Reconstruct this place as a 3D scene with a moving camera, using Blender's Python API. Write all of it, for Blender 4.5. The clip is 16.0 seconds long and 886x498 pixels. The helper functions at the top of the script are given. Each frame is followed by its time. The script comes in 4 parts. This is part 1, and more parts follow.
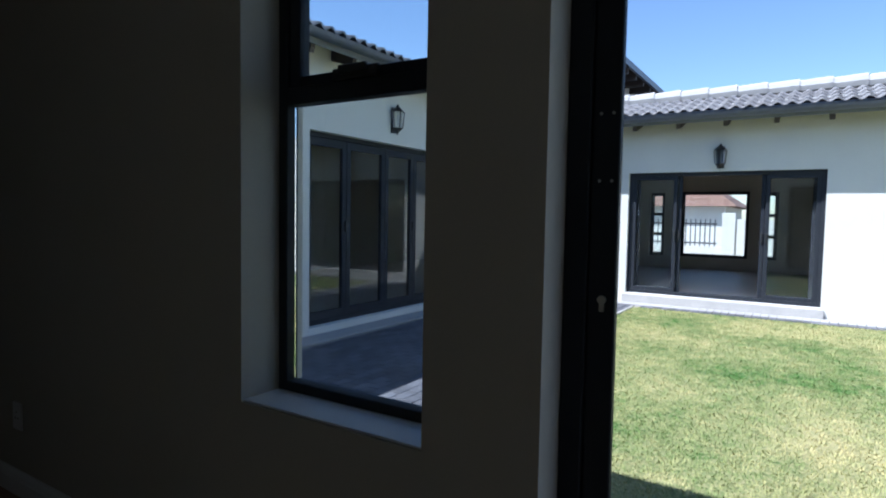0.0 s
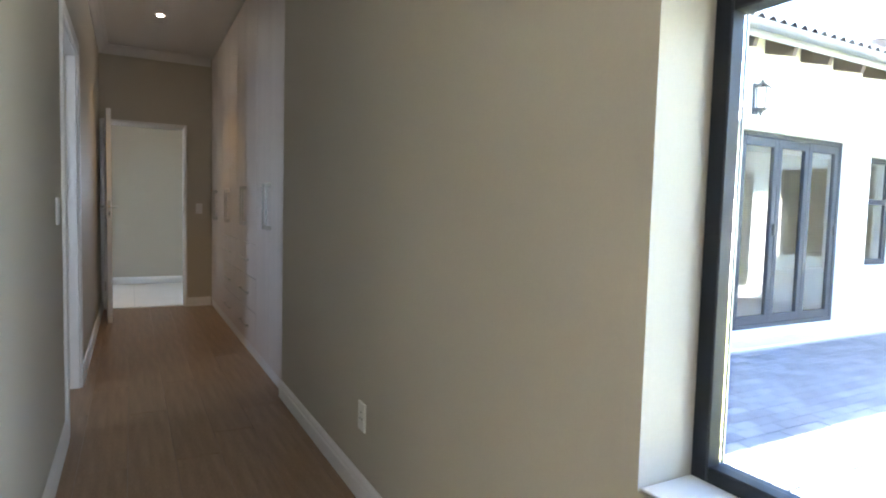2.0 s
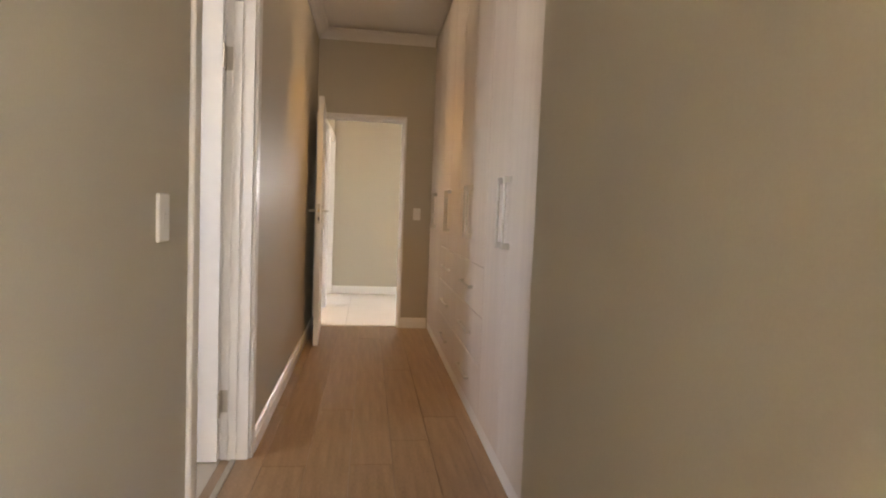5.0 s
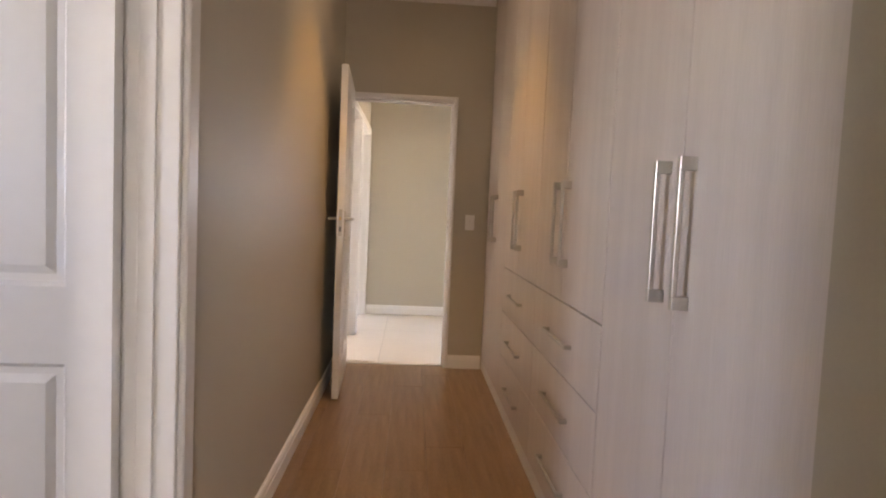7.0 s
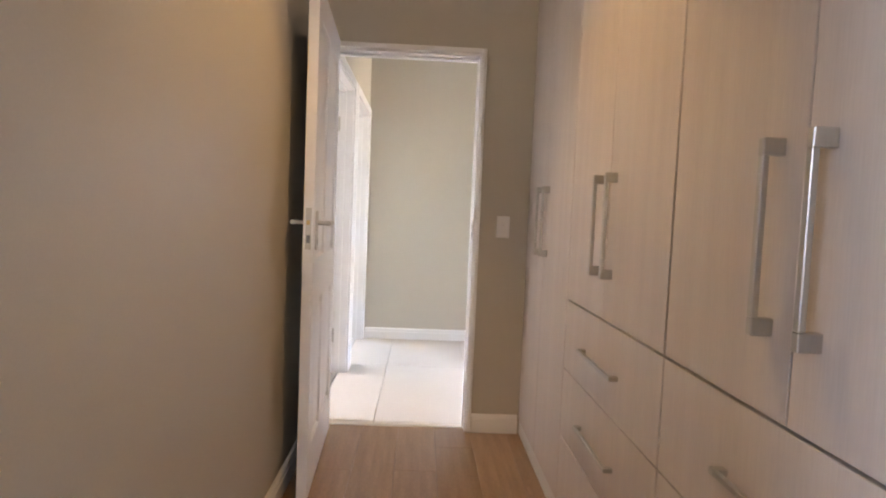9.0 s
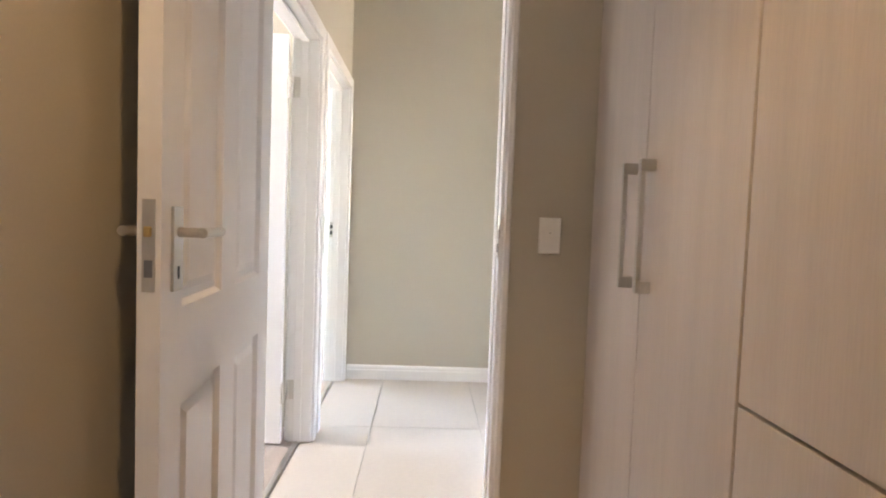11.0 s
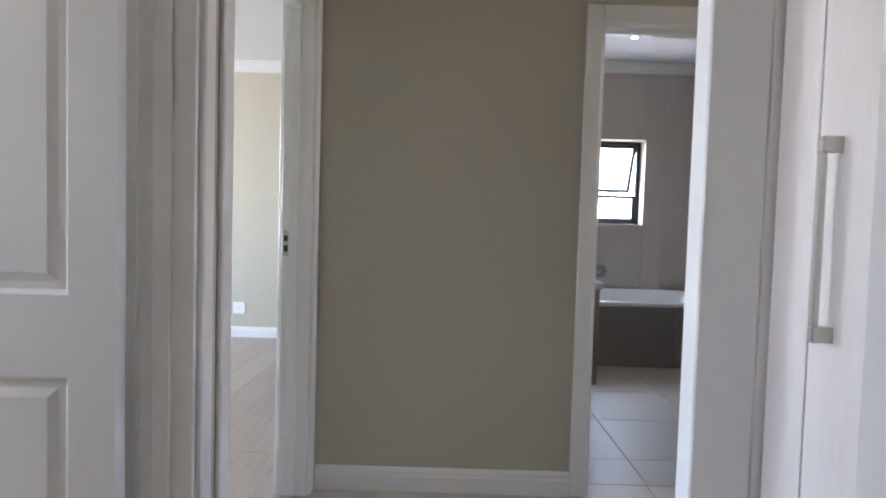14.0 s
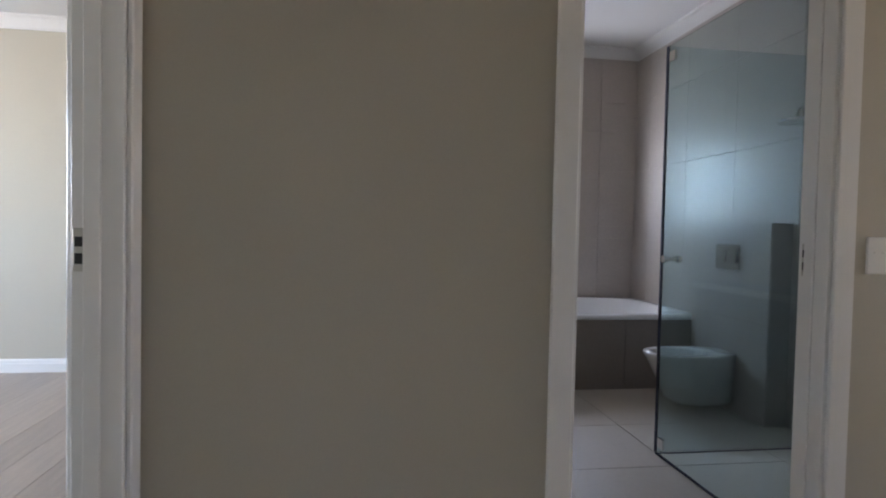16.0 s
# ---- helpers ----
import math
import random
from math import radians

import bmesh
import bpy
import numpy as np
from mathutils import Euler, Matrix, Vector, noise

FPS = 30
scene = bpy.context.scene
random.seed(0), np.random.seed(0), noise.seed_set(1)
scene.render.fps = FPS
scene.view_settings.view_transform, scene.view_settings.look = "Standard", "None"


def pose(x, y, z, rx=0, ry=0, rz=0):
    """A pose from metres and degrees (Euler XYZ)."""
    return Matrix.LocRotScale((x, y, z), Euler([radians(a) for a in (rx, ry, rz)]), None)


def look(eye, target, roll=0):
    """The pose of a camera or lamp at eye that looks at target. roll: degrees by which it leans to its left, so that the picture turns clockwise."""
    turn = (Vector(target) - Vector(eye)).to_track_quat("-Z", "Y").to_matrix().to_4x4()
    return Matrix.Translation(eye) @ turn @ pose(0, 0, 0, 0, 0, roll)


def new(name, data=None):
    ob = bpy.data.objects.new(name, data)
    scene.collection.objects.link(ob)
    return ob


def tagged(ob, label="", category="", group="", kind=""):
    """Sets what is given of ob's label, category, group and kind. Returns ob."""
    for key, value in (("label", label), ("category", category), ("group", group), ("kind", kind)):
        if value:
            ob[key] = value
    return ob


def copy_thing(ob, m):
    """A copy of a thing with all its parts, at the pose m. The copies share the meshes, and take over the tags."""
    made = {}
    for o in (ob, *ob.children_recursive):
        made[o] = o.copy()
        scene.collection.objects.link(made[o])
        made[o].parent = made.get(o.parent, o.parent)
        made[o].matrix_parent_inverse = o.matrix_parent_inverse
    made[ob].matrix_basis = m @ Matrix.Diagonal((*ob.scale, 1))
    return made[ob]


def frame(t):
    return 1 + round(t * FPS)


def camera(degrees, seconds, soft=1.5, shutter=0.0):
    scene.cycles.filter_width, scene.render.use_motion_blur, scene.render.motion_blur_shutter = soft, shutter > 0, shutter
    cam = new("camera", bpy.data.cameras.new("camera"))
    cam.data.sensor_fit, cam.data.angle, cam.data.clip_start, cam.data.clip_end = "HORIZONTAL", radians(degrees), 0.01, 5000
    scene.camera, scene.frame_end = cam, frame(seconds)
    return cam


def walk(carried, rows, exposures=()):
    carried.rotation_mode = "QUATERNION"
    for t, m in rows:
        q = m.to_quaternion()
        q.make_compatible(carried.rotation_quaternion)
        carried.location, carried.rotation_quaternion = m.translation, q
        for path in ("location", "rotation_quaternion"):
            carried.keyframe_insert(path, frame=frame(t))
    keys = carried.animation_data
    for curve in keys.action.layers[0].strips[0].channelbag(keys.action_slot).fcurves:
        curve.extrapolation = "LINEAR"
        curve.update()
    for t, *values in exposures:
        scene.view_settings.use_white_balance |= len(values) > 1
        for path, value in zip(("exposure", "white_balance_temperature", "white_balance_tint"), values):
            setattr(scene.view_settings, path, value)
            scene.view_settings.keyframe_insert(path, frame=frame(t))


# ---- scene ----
cam = camera(74.5, 16.0, soft=2.0)
PATH = [
    (0, (-0.006, -7.799, 1.202), (1.688, -6.742, 1.087), 1.0),
    (0.5, (0.086, -7.715, 1.19), (1.594, -6.407, 1.069), 1.1),
    (1, (0.151, -7.568, 1.172), (1.444, -6.047, 1.047), 1.4),
    (1.5, (0.209, -7.339, 1.166), (1.317, -5.679, 1.038), 1.5),
    (2, (0.287, -7.17, 1.151), (1.23, -5.411, 1.023), 1.5),
    (2.5, (0.375, -6.993, 1.157), (1.14, -5.149, 1.026), 1.7),
    (3, (0.412, -6.796, 1.146), (1.003, -4.89, 1.015), 1.9),
    (3.5, (0.419, -6.546, 1.16), (0.901, -4.609, 1.024), 1.9),
    (4, (0.454, -6.274, 1.145), (0.865, -4.321, 1.014), 1.9),
    (4.5, (0.499, -5.962, 1.148), (0.833, -3.994, 1.017), 2.1),
    (5, (0.506, -5.644, 1.153), (0.763, -3.664, 1.024), 2.3),
    (7.5, (0.541, -4.057, 1.179), (0.64, -2.063, 1.056), 2.5),
    (8, (0.539, -3.742, 1.178), (0.63, -1.748, 1.055), 2.5),
    (8.5, (0.537, -3.418, 1.176), (0.618, -1.423, 1.053), 2.5),
    (11, (0.578, -1.837, 1.159), (0.638, 0.159, 1.052), 2.1),
    (11.5, (0.559, -1.569, 1.166), (0.628, 0.427, 1.06), 1.6),
    (12, (0.588, -1.239, 1.177), (0.622, 0.758, 1.073), 1.9),
    (12.5, (0.609, -0.972, 1.172), (0.64, 1.026, 1.071), 1.8),
    (13.2, (0.611, -0.599, 1.161), (0.625, 1.398, 1.065), 1.6),
    (13.5, (0.593, -0.441, 1.165), (0.594, 1.557, 1.069), 1.6),
    (13.9, (0.579, -0.256, 1.153), (0.573, 1.742, 1.064), 1.6),
    (14.1, (0.577, -0.144, 1.148), (0.57, 1.854, 1.059), 1.7),
    (14.5, (0.569, 0.042, 1.136), (0.564, 2.041, 1.055), 1.6),
    (14.8, (0.575, 0.156, 1.135), (0.56, 2.154, 1.051), 1.7),
    (15.2, (0.557, 0.333, 1.116), (0.607, 2.331, 1.045), 1.7),
    (15.5, (0.557, 0.462, 1.102), (0.707, 2.456, 1.045), 1.6),
    (16, (0.593, 0.66, 1.113), (0.881, 2.638, 1.052), 1.2),
]
# seconds, stops, kelvin, tint
EXPOSURE = [(0, 0.8, 5300, 12), (0.5, 2.75, 5500, 9), (1, 3.8, 5800, 11), (1.5, 4.65, 6000, 13), (2.5, 5.5, 6300, 15), (3.5, 5.95, 6500, 18), (5, 6.0, 8800, 24),
            (7.5, 5.9, 7700, 28), (8.5, 6.3, 6800, 25), (11, 6.25, 7000, 21), (12.5, 5.5, 7100, 20), (13.5, 4.8, 6700, 21), (14.5, 4.35, 6500, 21), (16, 4.15, 6700, 22)]
walk(cam, [(t, look(eye, target, roll)) for t, eye, target, roll in PATH], EXPOSURE)

# ---- world, sun and window light ----
SUN_DIR = Vector((-0.56, 0.45, 1.0)).normalized()
world = bpy.data.worlds.new("sky")
scene.world = world
world.use_nodes = True
wn = world.node_tree
sky = wn.nodes.new("ShaderNodeTexSky")
sky.sky_type = 'NISHITA'
sky.sun_disc = False
sky.sun_elevation = math.asin(SUN_DIR.z)
sky.sun_rotation = math.atan2(SUN_DIR.x, SUN_DIR.y)
sky.air_density, sky.dust_density, sky.ozone_density = 1.0, 0.4, 1.5
wn.links.new(sky.outputs[0], wn.nodes["Background"].inputs[0])
wn.nodes["Background"].inputs[1].default_value = 0.11

sun_data = bpy.data.lights.new("sun", 'SUN')
sun_data.energy, sun_data.angle, sun_data.color = 5.0, radians(0.5), (1.0, 0.96, 0.9)
sun = new("sun", sun_data)
sun.matrix_world = look(SUN_DIR * 60, (0, 0, 0))


def opening_light(name, eye, target, w, h, power, colour):
    data = bpy.data.lights.new(name, 'AREA')
    data.shape, data.size, data.size_y, data.energy, data.color = 'RECTANGLE', w, h, power, colour
    ob = new(name, data)
    ob.matrix_world = look(eye, target)
    return ob


DAY = (0.86, 0.93, 1.0)
SHADE = (0.74, 0.86, 1.0)
opening_light("sliding_door_daylight", (1.30, -9.0, 1.05), (0, -9.0, 1.0), 1.4, 2.0, 5.4, DAY)
opening_light("ensuite_daylight", (-2.15, -4.3, 1.5), (0, -3.6, 1.2), 0.7, 1.1, 0.68, (0.66, 0.8, 1.0))
opening_light("study_daylight", (-2.9, 0.5, 1.5), (0, 0.6, 1.2), 1.0, 1.3, 4.8, (0.76, 0.87, 1.0))
opening_light("bedroom_daylight", (-4.0, 3.6, 1.5), (0, 3.8, 1.2), 1.6, 1.4, 4.4, (0.54, 0.77, 1.0))
opening_light("bathroom_daylight", (2.28, 5.87, 1.62), (2.2, 3, 1.1), 0.44, 0.8, 1.1, (0.66, 0.81, 1.0))
# Warm fill lamp added at the unseen corridor end to brighten the lobby wall.
opening_light("corridor_fill", (4.4, 1.7, 1.5), (1.0, 1.7, 1.1), 1.0, 1.6, 0.2, (1.0, 0.91, 0.82))


def spot_lamp(name, x, y, z, power, colour, angle=86):
    data = bpy.data.lights.new(name, 'SPOT')
    data.energy, data.color, data.spot_size, data.spot_blend, data.shadow_soft_size = power, colour, radians(angle), 0.6, 0.03
    ob = new(name, data)
    ob.matrix_world = look((x, y, z), (x, y, 0))
    return ob


WARM = (1.0, 0.63, 0.22)

# ---- materials ----
def material(name, colour, rough=0.6, var=0.08, scale=4.0, fine=60.0, bump=0.1, metal=0.0, stretch=(1, 1, 1), rand=0.0, spec=0.5, tint=None, depth=0.002, island=0.0):
    m = bpy.data.materials.new(name)
    m.use_nodes = True
    nt = m.node_tree
    bs = nt.nodes["Principled BSDF"]
    tc = nt.nodes.new("ShaderNodeTexCoord")
    mp = nt.nodes.new("ShaderNodeMapping")
    mp.inputs["Scale"].default_value = stretch
    nt.links.new(tc.outputs["Object"], mp.inputs["Vector"])
    big = nt.nodes.new("ShaderNodeTexNoise")
    big.inputs["Scale"].default_value, big.inputs["Detail"].default_value = scale, 4
    small = nt.nodes.new("ShaderNodeTexNoise")
    small.inputs["Scale"].default_value, small.inputs["Detail"].default_value = fine, 5
    nt.links.new(mp.outputs[0], big.inputs["Vector"])
    nt.links.new(mp.outputs[0], small.inputs["Vector"])
    add = nt.nodes.new("ShaderNodeMath")
    add.operation = 'ADD'
    nt.links.new(big.outputs[0], add.inputs[0])
    nt.links.new(small.outputs[0], add.inputs[1])
    ramp = nt.nodes.new("ShaderNodeValToRGB")
    lo = [c * (1 - var) for c in colour]
    hi = [min(1, c * (1 + var)) for c in (tint or colour)]
    ramp.color_ramp.elements[0].position, ramp.color_ramp.elements[1].position = 0.35, 0.65
    ramp.color_ramp.elements[0].color, ramp.color_ramp.elements[1].color = (*lo, 1), (*hi, 1)
    half = nt.nodes.new("ShaderNodeMath")
    half.operation = 'MULTIPLY'
    half.inputs[1].default_value = 0.5
    nt.links.new(add.outputs[0], half.inputs[0])
    nt.links.new(half.outputs[0], ramp.inputs[0])
    out = ramp.outputs[0]
    if rand or island:
        src = nt.nodes.new("ShaderNodeObjectInfo").outputs["Random"] if rand else nt.nodes.new("ShaderNodeNewGeometry").outputs["Random Per Island"]
        amount = rand or island
        rng = nt.nodes.new("ShaderNodeMapRange")
        rng.inputs["To Min"].default_value, rng.inputs["To Max"].default_value = 1 - amount, 1 + amount
        nt.links.new(src, rng.inputs["Value"])
        hsv = nt.nodes.new("ShaderNodeHueSaturation")
        nt.links.new(rng.outputs[0], hsv.inputs["Value"])
        nt.links.new(out, hsv.inputs["Color"])
        out = hsv.outputs[0]
    nt.links.new(out, bs.inputs["Base Color"])
    bs.inputs["Roughness"].default_value, bs.inputs["Metallic"].default_value = rough, metal
    bs.inputs["Specular IOR Level"].default_value = spec
    if bump:
        bp = nt.nodes.new("ShaderNodeBump")
        bp.inputs["Strength"].default_value, bp.inputs["Distance"].default_value = bump, depth
        nt.links.new(small.outputs[0], bp.inputs["Height"])
        nt.links.new(bp.outputs[0], bs.inputs["Normal"])
    return m


def glass_material(name, colour, rough=0.0, ior=1.45):
    m = bpy.data.materials.new(name)
    m.use_nodes = True
    bs = m.node_tree.nodes["Principled BSDF"]
    bs.inputs["Base Color"].default_value = (*colour, 1)
    bs.inputs["Transmission Weight"].default_value, bs.inputs["Roughness"].default_value, bs.inputs["IOR"].default_value = 1, rough, ior
    return m


def glow_material(name, colour, strength):
    m = bpy.data.materials.new(name)
    m.use_nodes = True
    bs = m.node_tree.nodes["Principled BSDF"]
    bs.inputs["Emission Color"].default_value, bs.inputs["Emission Strength"].default_value = (*colour, 1), strength
    return m


PAINT = material("beige_wall_paint", (0.50, 0.462, 0.382), 0.55, 0.025, 1.2, 160, 0.04, spec=0.3, depth=0.0006)
CEIL = material("ceiling_paint", (0.74, 0.73, 0.71), 0.8, 0.02, 1.5, 120, 0.05)
TRIM = material("white_trim_enamel", (0.80, 0.79, 0.77), 0.32, 0.015, 2, 25, 0.0)
DOORW = material("white_door_enamel", (0.80, 0.80, 0.80), 0.34, 0.015, 2, 25, 0.0)
LAMIN = material("oak_laminate", (0.27, 0.17, 0.10), 0.36, 0.16, 5, 70, 0.12, stretch=(6, 0.45, 1), rand=0.05, tint=(0.33, 0.215, 0.13), depth=0.0006)
LAMIN2 = material("pale_oak_laminate", (0.42, 0.345, 0.29), 0.38, 0.14, 5, 70, 0.12, stretch=(6, 0.45, 1), rand=0.08, depth=0.0006)
TILE = material("cream_porcelain_tile", (0.56, 0.50, 0.43), 0.48, 0.04, 3, 45, 0.03, rand=0.02, depth=0.0005)
GROUT = material("grey_grout", (0.36, 0.34, 0.31), 0.85, 0.08, 9, 80, 0.2)
WTILE = material("taupe_wall_tile", (0.46, 0.41, 0.37), 0.40, 0.05, 4, 40, 0.03, rand=0.025, depth=0.0005)
TUBTILE = material("grey_taupe_tub_tile", (0.30, 0.26, 0.23), 0.3, 0.05, 4, 40, 0.03, rand=0.02, depth=0.0005)
MELA = material("pale_grained_melamine", (0.64, 0.585, 0.55), 0.45, 0.035, 3, 55, 0.08, stretch=(5, 5, 0.22), tint=(0.68, 0.625, 0.59), depth=0.0005)
DARKLINE = material("dark_carcass_and_shadow_line", (0.08, 0.06, 0.05), 0.7, 0.1)
STEEL = material("brushed_steel", (0.56, 0.54, 0.50), 0.34, 0.05, 10, 200, 0.05, metal=1.0, stretch=(1, 1, 0.2), depth=0.0003)
BRASS = material("worn_brass", (0.62, 0.45, 0.20), 0.35, 0.08, 10, 90, 0.0, metal=1.0)
CHROME = material("chrome", (0.78, 0.78, 0.78), 0.07, 0.02, 10, 90, 0.0, metal=1.0)
PLASTIC = material("white_plastic", (0.80, 0.79, 0.76), 0.35, 0.02, 9, 90, 0.0)
BLACKP = material("black_plastic", (0.02, 0.02, 0.02), 0.5, 0.1)
ALU = material("charcoal_powder_coated_aluminium", (0.028, 0.031, 0.037), 0.5, 0.08, 8, 300, 0.06, spec=0.15, depth=0.0003)
GLASS = glass_material("clear_window_glass", (0.93, 0.97, 0.96))
SHGLASS = glass_material("shower_glass", (0.74, 0.87, 0.90))
GLEDGE = material("dark_glass_edge", (0.09, 0.10, 0.14), 0.15, 0.1)
FROST = glass_material("obscure_glass", (0.95, 0.97, 0.98), 0.35)
PORC = material("white_porcelain", (0.82, 0.82, 0.81), 0.12, 0.01, 4, 30, 0.0)
ACRYL = material("white_acrylic", (0.82, 0.82, 0.82), 0.18, 0.01, 4, 30, 0.0)
PLASTER = material("cream_exterior_plaster", (0.68, 0.66, 0.60), 0.85, 0.05, 2.0, 90, 0.3, depth=0.003)
SOFFIT = material("dark_stained_rafter", (0.05, 0.035, 0.028), 0.6, 0.2, 6, 60, 0.2, stretch=(1, 1, 4))
GUTTER = material("grey_gutter_steel", (0.16, 0.17, 0.19), 0.45, 0.08, 6, 120, 0.08)
ROOFT = material("grey_concrete_roof_tile", (0.20, 0.19, 0.185), 0.6, 0.18, 7, 80, 0.3, rand=0.14, depth=0.004)
PAVER = material("charcoal_clay_paver", (0.10, 0.10, 0.112), 0.75, 0.25, 12, 110, 0.35, rand=0.28, depth=0.003)
PAVERS = material("charcoal_clay_paver_far", (0.10, 0.10, 0.112), 0.75, 0.25, 12, 110, 0.35, island=0.28, depth=0.003)
SAND = material("jointing_sand", (0.30, 0.28, 0.24), 0.95, 0.15, 20, 150, 0.4)
LAWN = material("lawn_soil", (0.06, 0.14, 0.02), 0.95, 0.15, 0.8, 30, 0.4, tint=(0.34, 0.30, 0.14), depth=0.006)
GRASS = material("grass_blades", (0.075, 0.20, 0.022), 0.75, 0.12, 0.8, 7, 0.0, island=0.25, tint=(0.50, 0.43, 0.19))
KERB = material("concrete_edging", (0.42, 0.40, 0.37), 0.85, 0.1, 6, 90, 0.3, depth=0.003)
LANTERN = material("black_lantern_metal", (0.015, 0.015, 0.016), 0.4, 0.1)
LANTGL = glass_material("frosted_lantern_glass", (0.95, 0.95, 0.92), 0.3)
BULB = glow_material("lamp_glow", (1.0, 0.86, 0.66), 14.0)
BRICKR = material("russet_roof_tile", (0.20, 0.115, 0.08), 0.8, 0.15, 3, 30, 0.3)
FENCE = material("dark_palisade_steel", (0.05, 0.05, 0.055), 0.5, 0.1)
GROUND = material("dry_ground", (0.22, 0.19, 0.13), 0.95, 0.2, 0.4, 8, 0.3, depth=0.01)

# ---- mesh helpers ----
def box(bm, x0, y0, z0, x1, y1, z1, bev=0.0):
    lo, hi = (min(x0, x1), min(y0, y1), min(z0, z1)), (max(x0, x1), max(y0, y1), max(z0, z1))
    m = Matrix.Translation([(a + b) / 2 for a, b in zip(lo, hi)]) @ Matrix.Diagonal([*(b - a for a, b in zip(lo, hi)), 1])
    made = bmesh.ops.create_cube(bm, size=1, matrix=m)["verts"]
    if bev:
        edges = list({e for v in made for e in v.link_edges})
        bmesh.ops.bevel(bm, geom=edges, offset=bev, segments=1, affect='EDGES')


def cyl(bm, p, q, r, r2=None, seg=14):
    p, q = Vector(p), Vector(q)
    d = q - p
    m = Matrix.Translation((p + q) / 2) @ d.to_track_quat('Z', 'Y').to_matrix().to_4x4()
    bmesh.ops.create_cone(bm, cap_ends=True, segments=seg, radius1=r, radius2=r if r2 is None else r2, depth=d.length, matrix=m)


def boxes(rows, bev=0.0):
    bm = bmesh.new()
    for row in rows:
        box(bm, *row, bev)
    return bm


def finish(name, bm, mat, smooth=False):
    me = bpy.data.meshes.new(name)
    bmesh.ops.recalc_face_normals(bm, faces=bm.faces)
    bm.to_mesh(me)
    bm.free()
    if smooth:
        for p in me.polygons:
            p.use_smooth = True
    me.materials.append(mat)
    return me


def part(name, bm, mat, parent, label="", smooth=False):
    """One mesh under a thing or a part. A thing's meshes are written in its own coordinates."""
    ob = new(name, finish(name, bm, mat, smooth))
    ob.parent = parent
    if label:
        tagged(ob, label)
    return ob


def thing(name, m, label, category, group="", kind=""):
    ob = new(name)
    ob.empty_display_size = 0.1
    ob.matrix_world = m
    return tagged(ob, label, category, group, kind)


def structure(name, bm, mat, label, category, smooth=False):
    return tagged(new(name, finish(name, bm, mat, smooth)), label, category, kind="structure")


def wall_bm(axis, a0, a1, u0, u1, z0, z1, holes=()):
    """A wall of thickness a0..a1 along one axis, with openings (u0, u1, z0, z1) cut right through it."""
    us = sorted({u0, u1, *(min(max(v, u0), u1) for h in holes for v in h[:2])})
    zs = sorted({z0, z1, *(min(max(v, z0), z1) for h in holes for v in h[2:])})
    solid = {}
    for i in range(len(us) - 1):
        for j in range(len(zs) - 1):
            cu, cz = (us[i] + us[i + 1]) / 2, (zs[j] + zs[j + 1]) / 2
            solid[i, j] = not any(h[0] < cu < h[1] and h[2] < cz < h[3] for h in holes)
    bm = bmesh.new()
    at = lambda a, u, z: bm.verts.new((a, u, z) if axis == 'x' else (u, a, z))
    for (i, j), full in solid.items():
        if not full:
            continue
        ua, ub, za, zb = us[i], us[i + 1], zs[j], zs[j + 1]
        for a in (a0, a1):
            bm.faces.new([at(a, ua, za), at(a, ub, za), at(a, ub, zb), at(a, ua, zb)])
        for di, dj, quad in ((-1, 0, ((ua, za), (ua, zb))), (1, 0, ((ub, za), (ub, zb))), (0, -1, ((ua, za), (ub, za))), (0, 1, ((ua, zb), (ub, zb)))):
            if not solid.get((i + di, j + dj), False):
                (p, q), (r, s) = quad
                bm.faces.new([at(a0, p, q), at(a1, p, q), at(a1, r, s), at(a0, r, s)])
    bmesh.ops.remove_doubles(bm, verts=bm.verts, dist=0.0005)
    return bm


def wall(name, axis, a0, a1, u0, u1, z0, z1, holes=(), mat=None, label="painted beige plaster wall"):
    return structure(name, wall_bm(axis, a0, a1, u0, u1, z0, z1, holes), mat or PAINT, label, "wall")


def profile_run(bm, points, p, q, side):
    """Sweeps a profile of (out, up) points along the floor line p to q; side is the direction it stands out to."""
    p, q, side = Vector(p), Vector(q), Vector(side)
    rings = [[bm.verts.new(e + side * o + Vector((0, 0, u))) for o, u in points] for e in (p, q)]
    n = len(points)
    for i in range(n):
        bm.faces.new([rings[0][i], rings[0][(i + 1) % n], rings[1][(i + 1) % n], rings[1][i]])
    bm.faces.new(rings[0]), bm.faces.new(rings[1])


SKIRT = ((0, 0), (0.018, 0), (0.018, 0.065), (0.014, 0.072), (0.014, 0.085), (0.009, 0.096), (0.004, 0.1), (0, 0.1))
COVE = ((0, 0), (0, -0.09), (0.012, -0.09), (0.016, -0.075), (0.035, -0.045), (0.06, -0.022), (0.085, -0.014), (0.09, 0))


def skirting(p, q, side):
    bm = bmesh.new()
    profile_run(bm, SKIRT, (*p, 0.001), (*q, 0.001), (*side, 0))
    structure("baseboard", bm, TRIM, "white moulded skirting board along the wall", "skirting")


def cornice(p, q, side, z):
    bm = bmesh.new()
    profile_run(bm, COVE, (*p, z - 0.001), (*q, z - 0.001), (*side, 0))
    structure("trim", bm, CEIL, "white coved plaster cornice under the ceiling", "cornice")


CZ, CZ2 = 2.80, 2.61
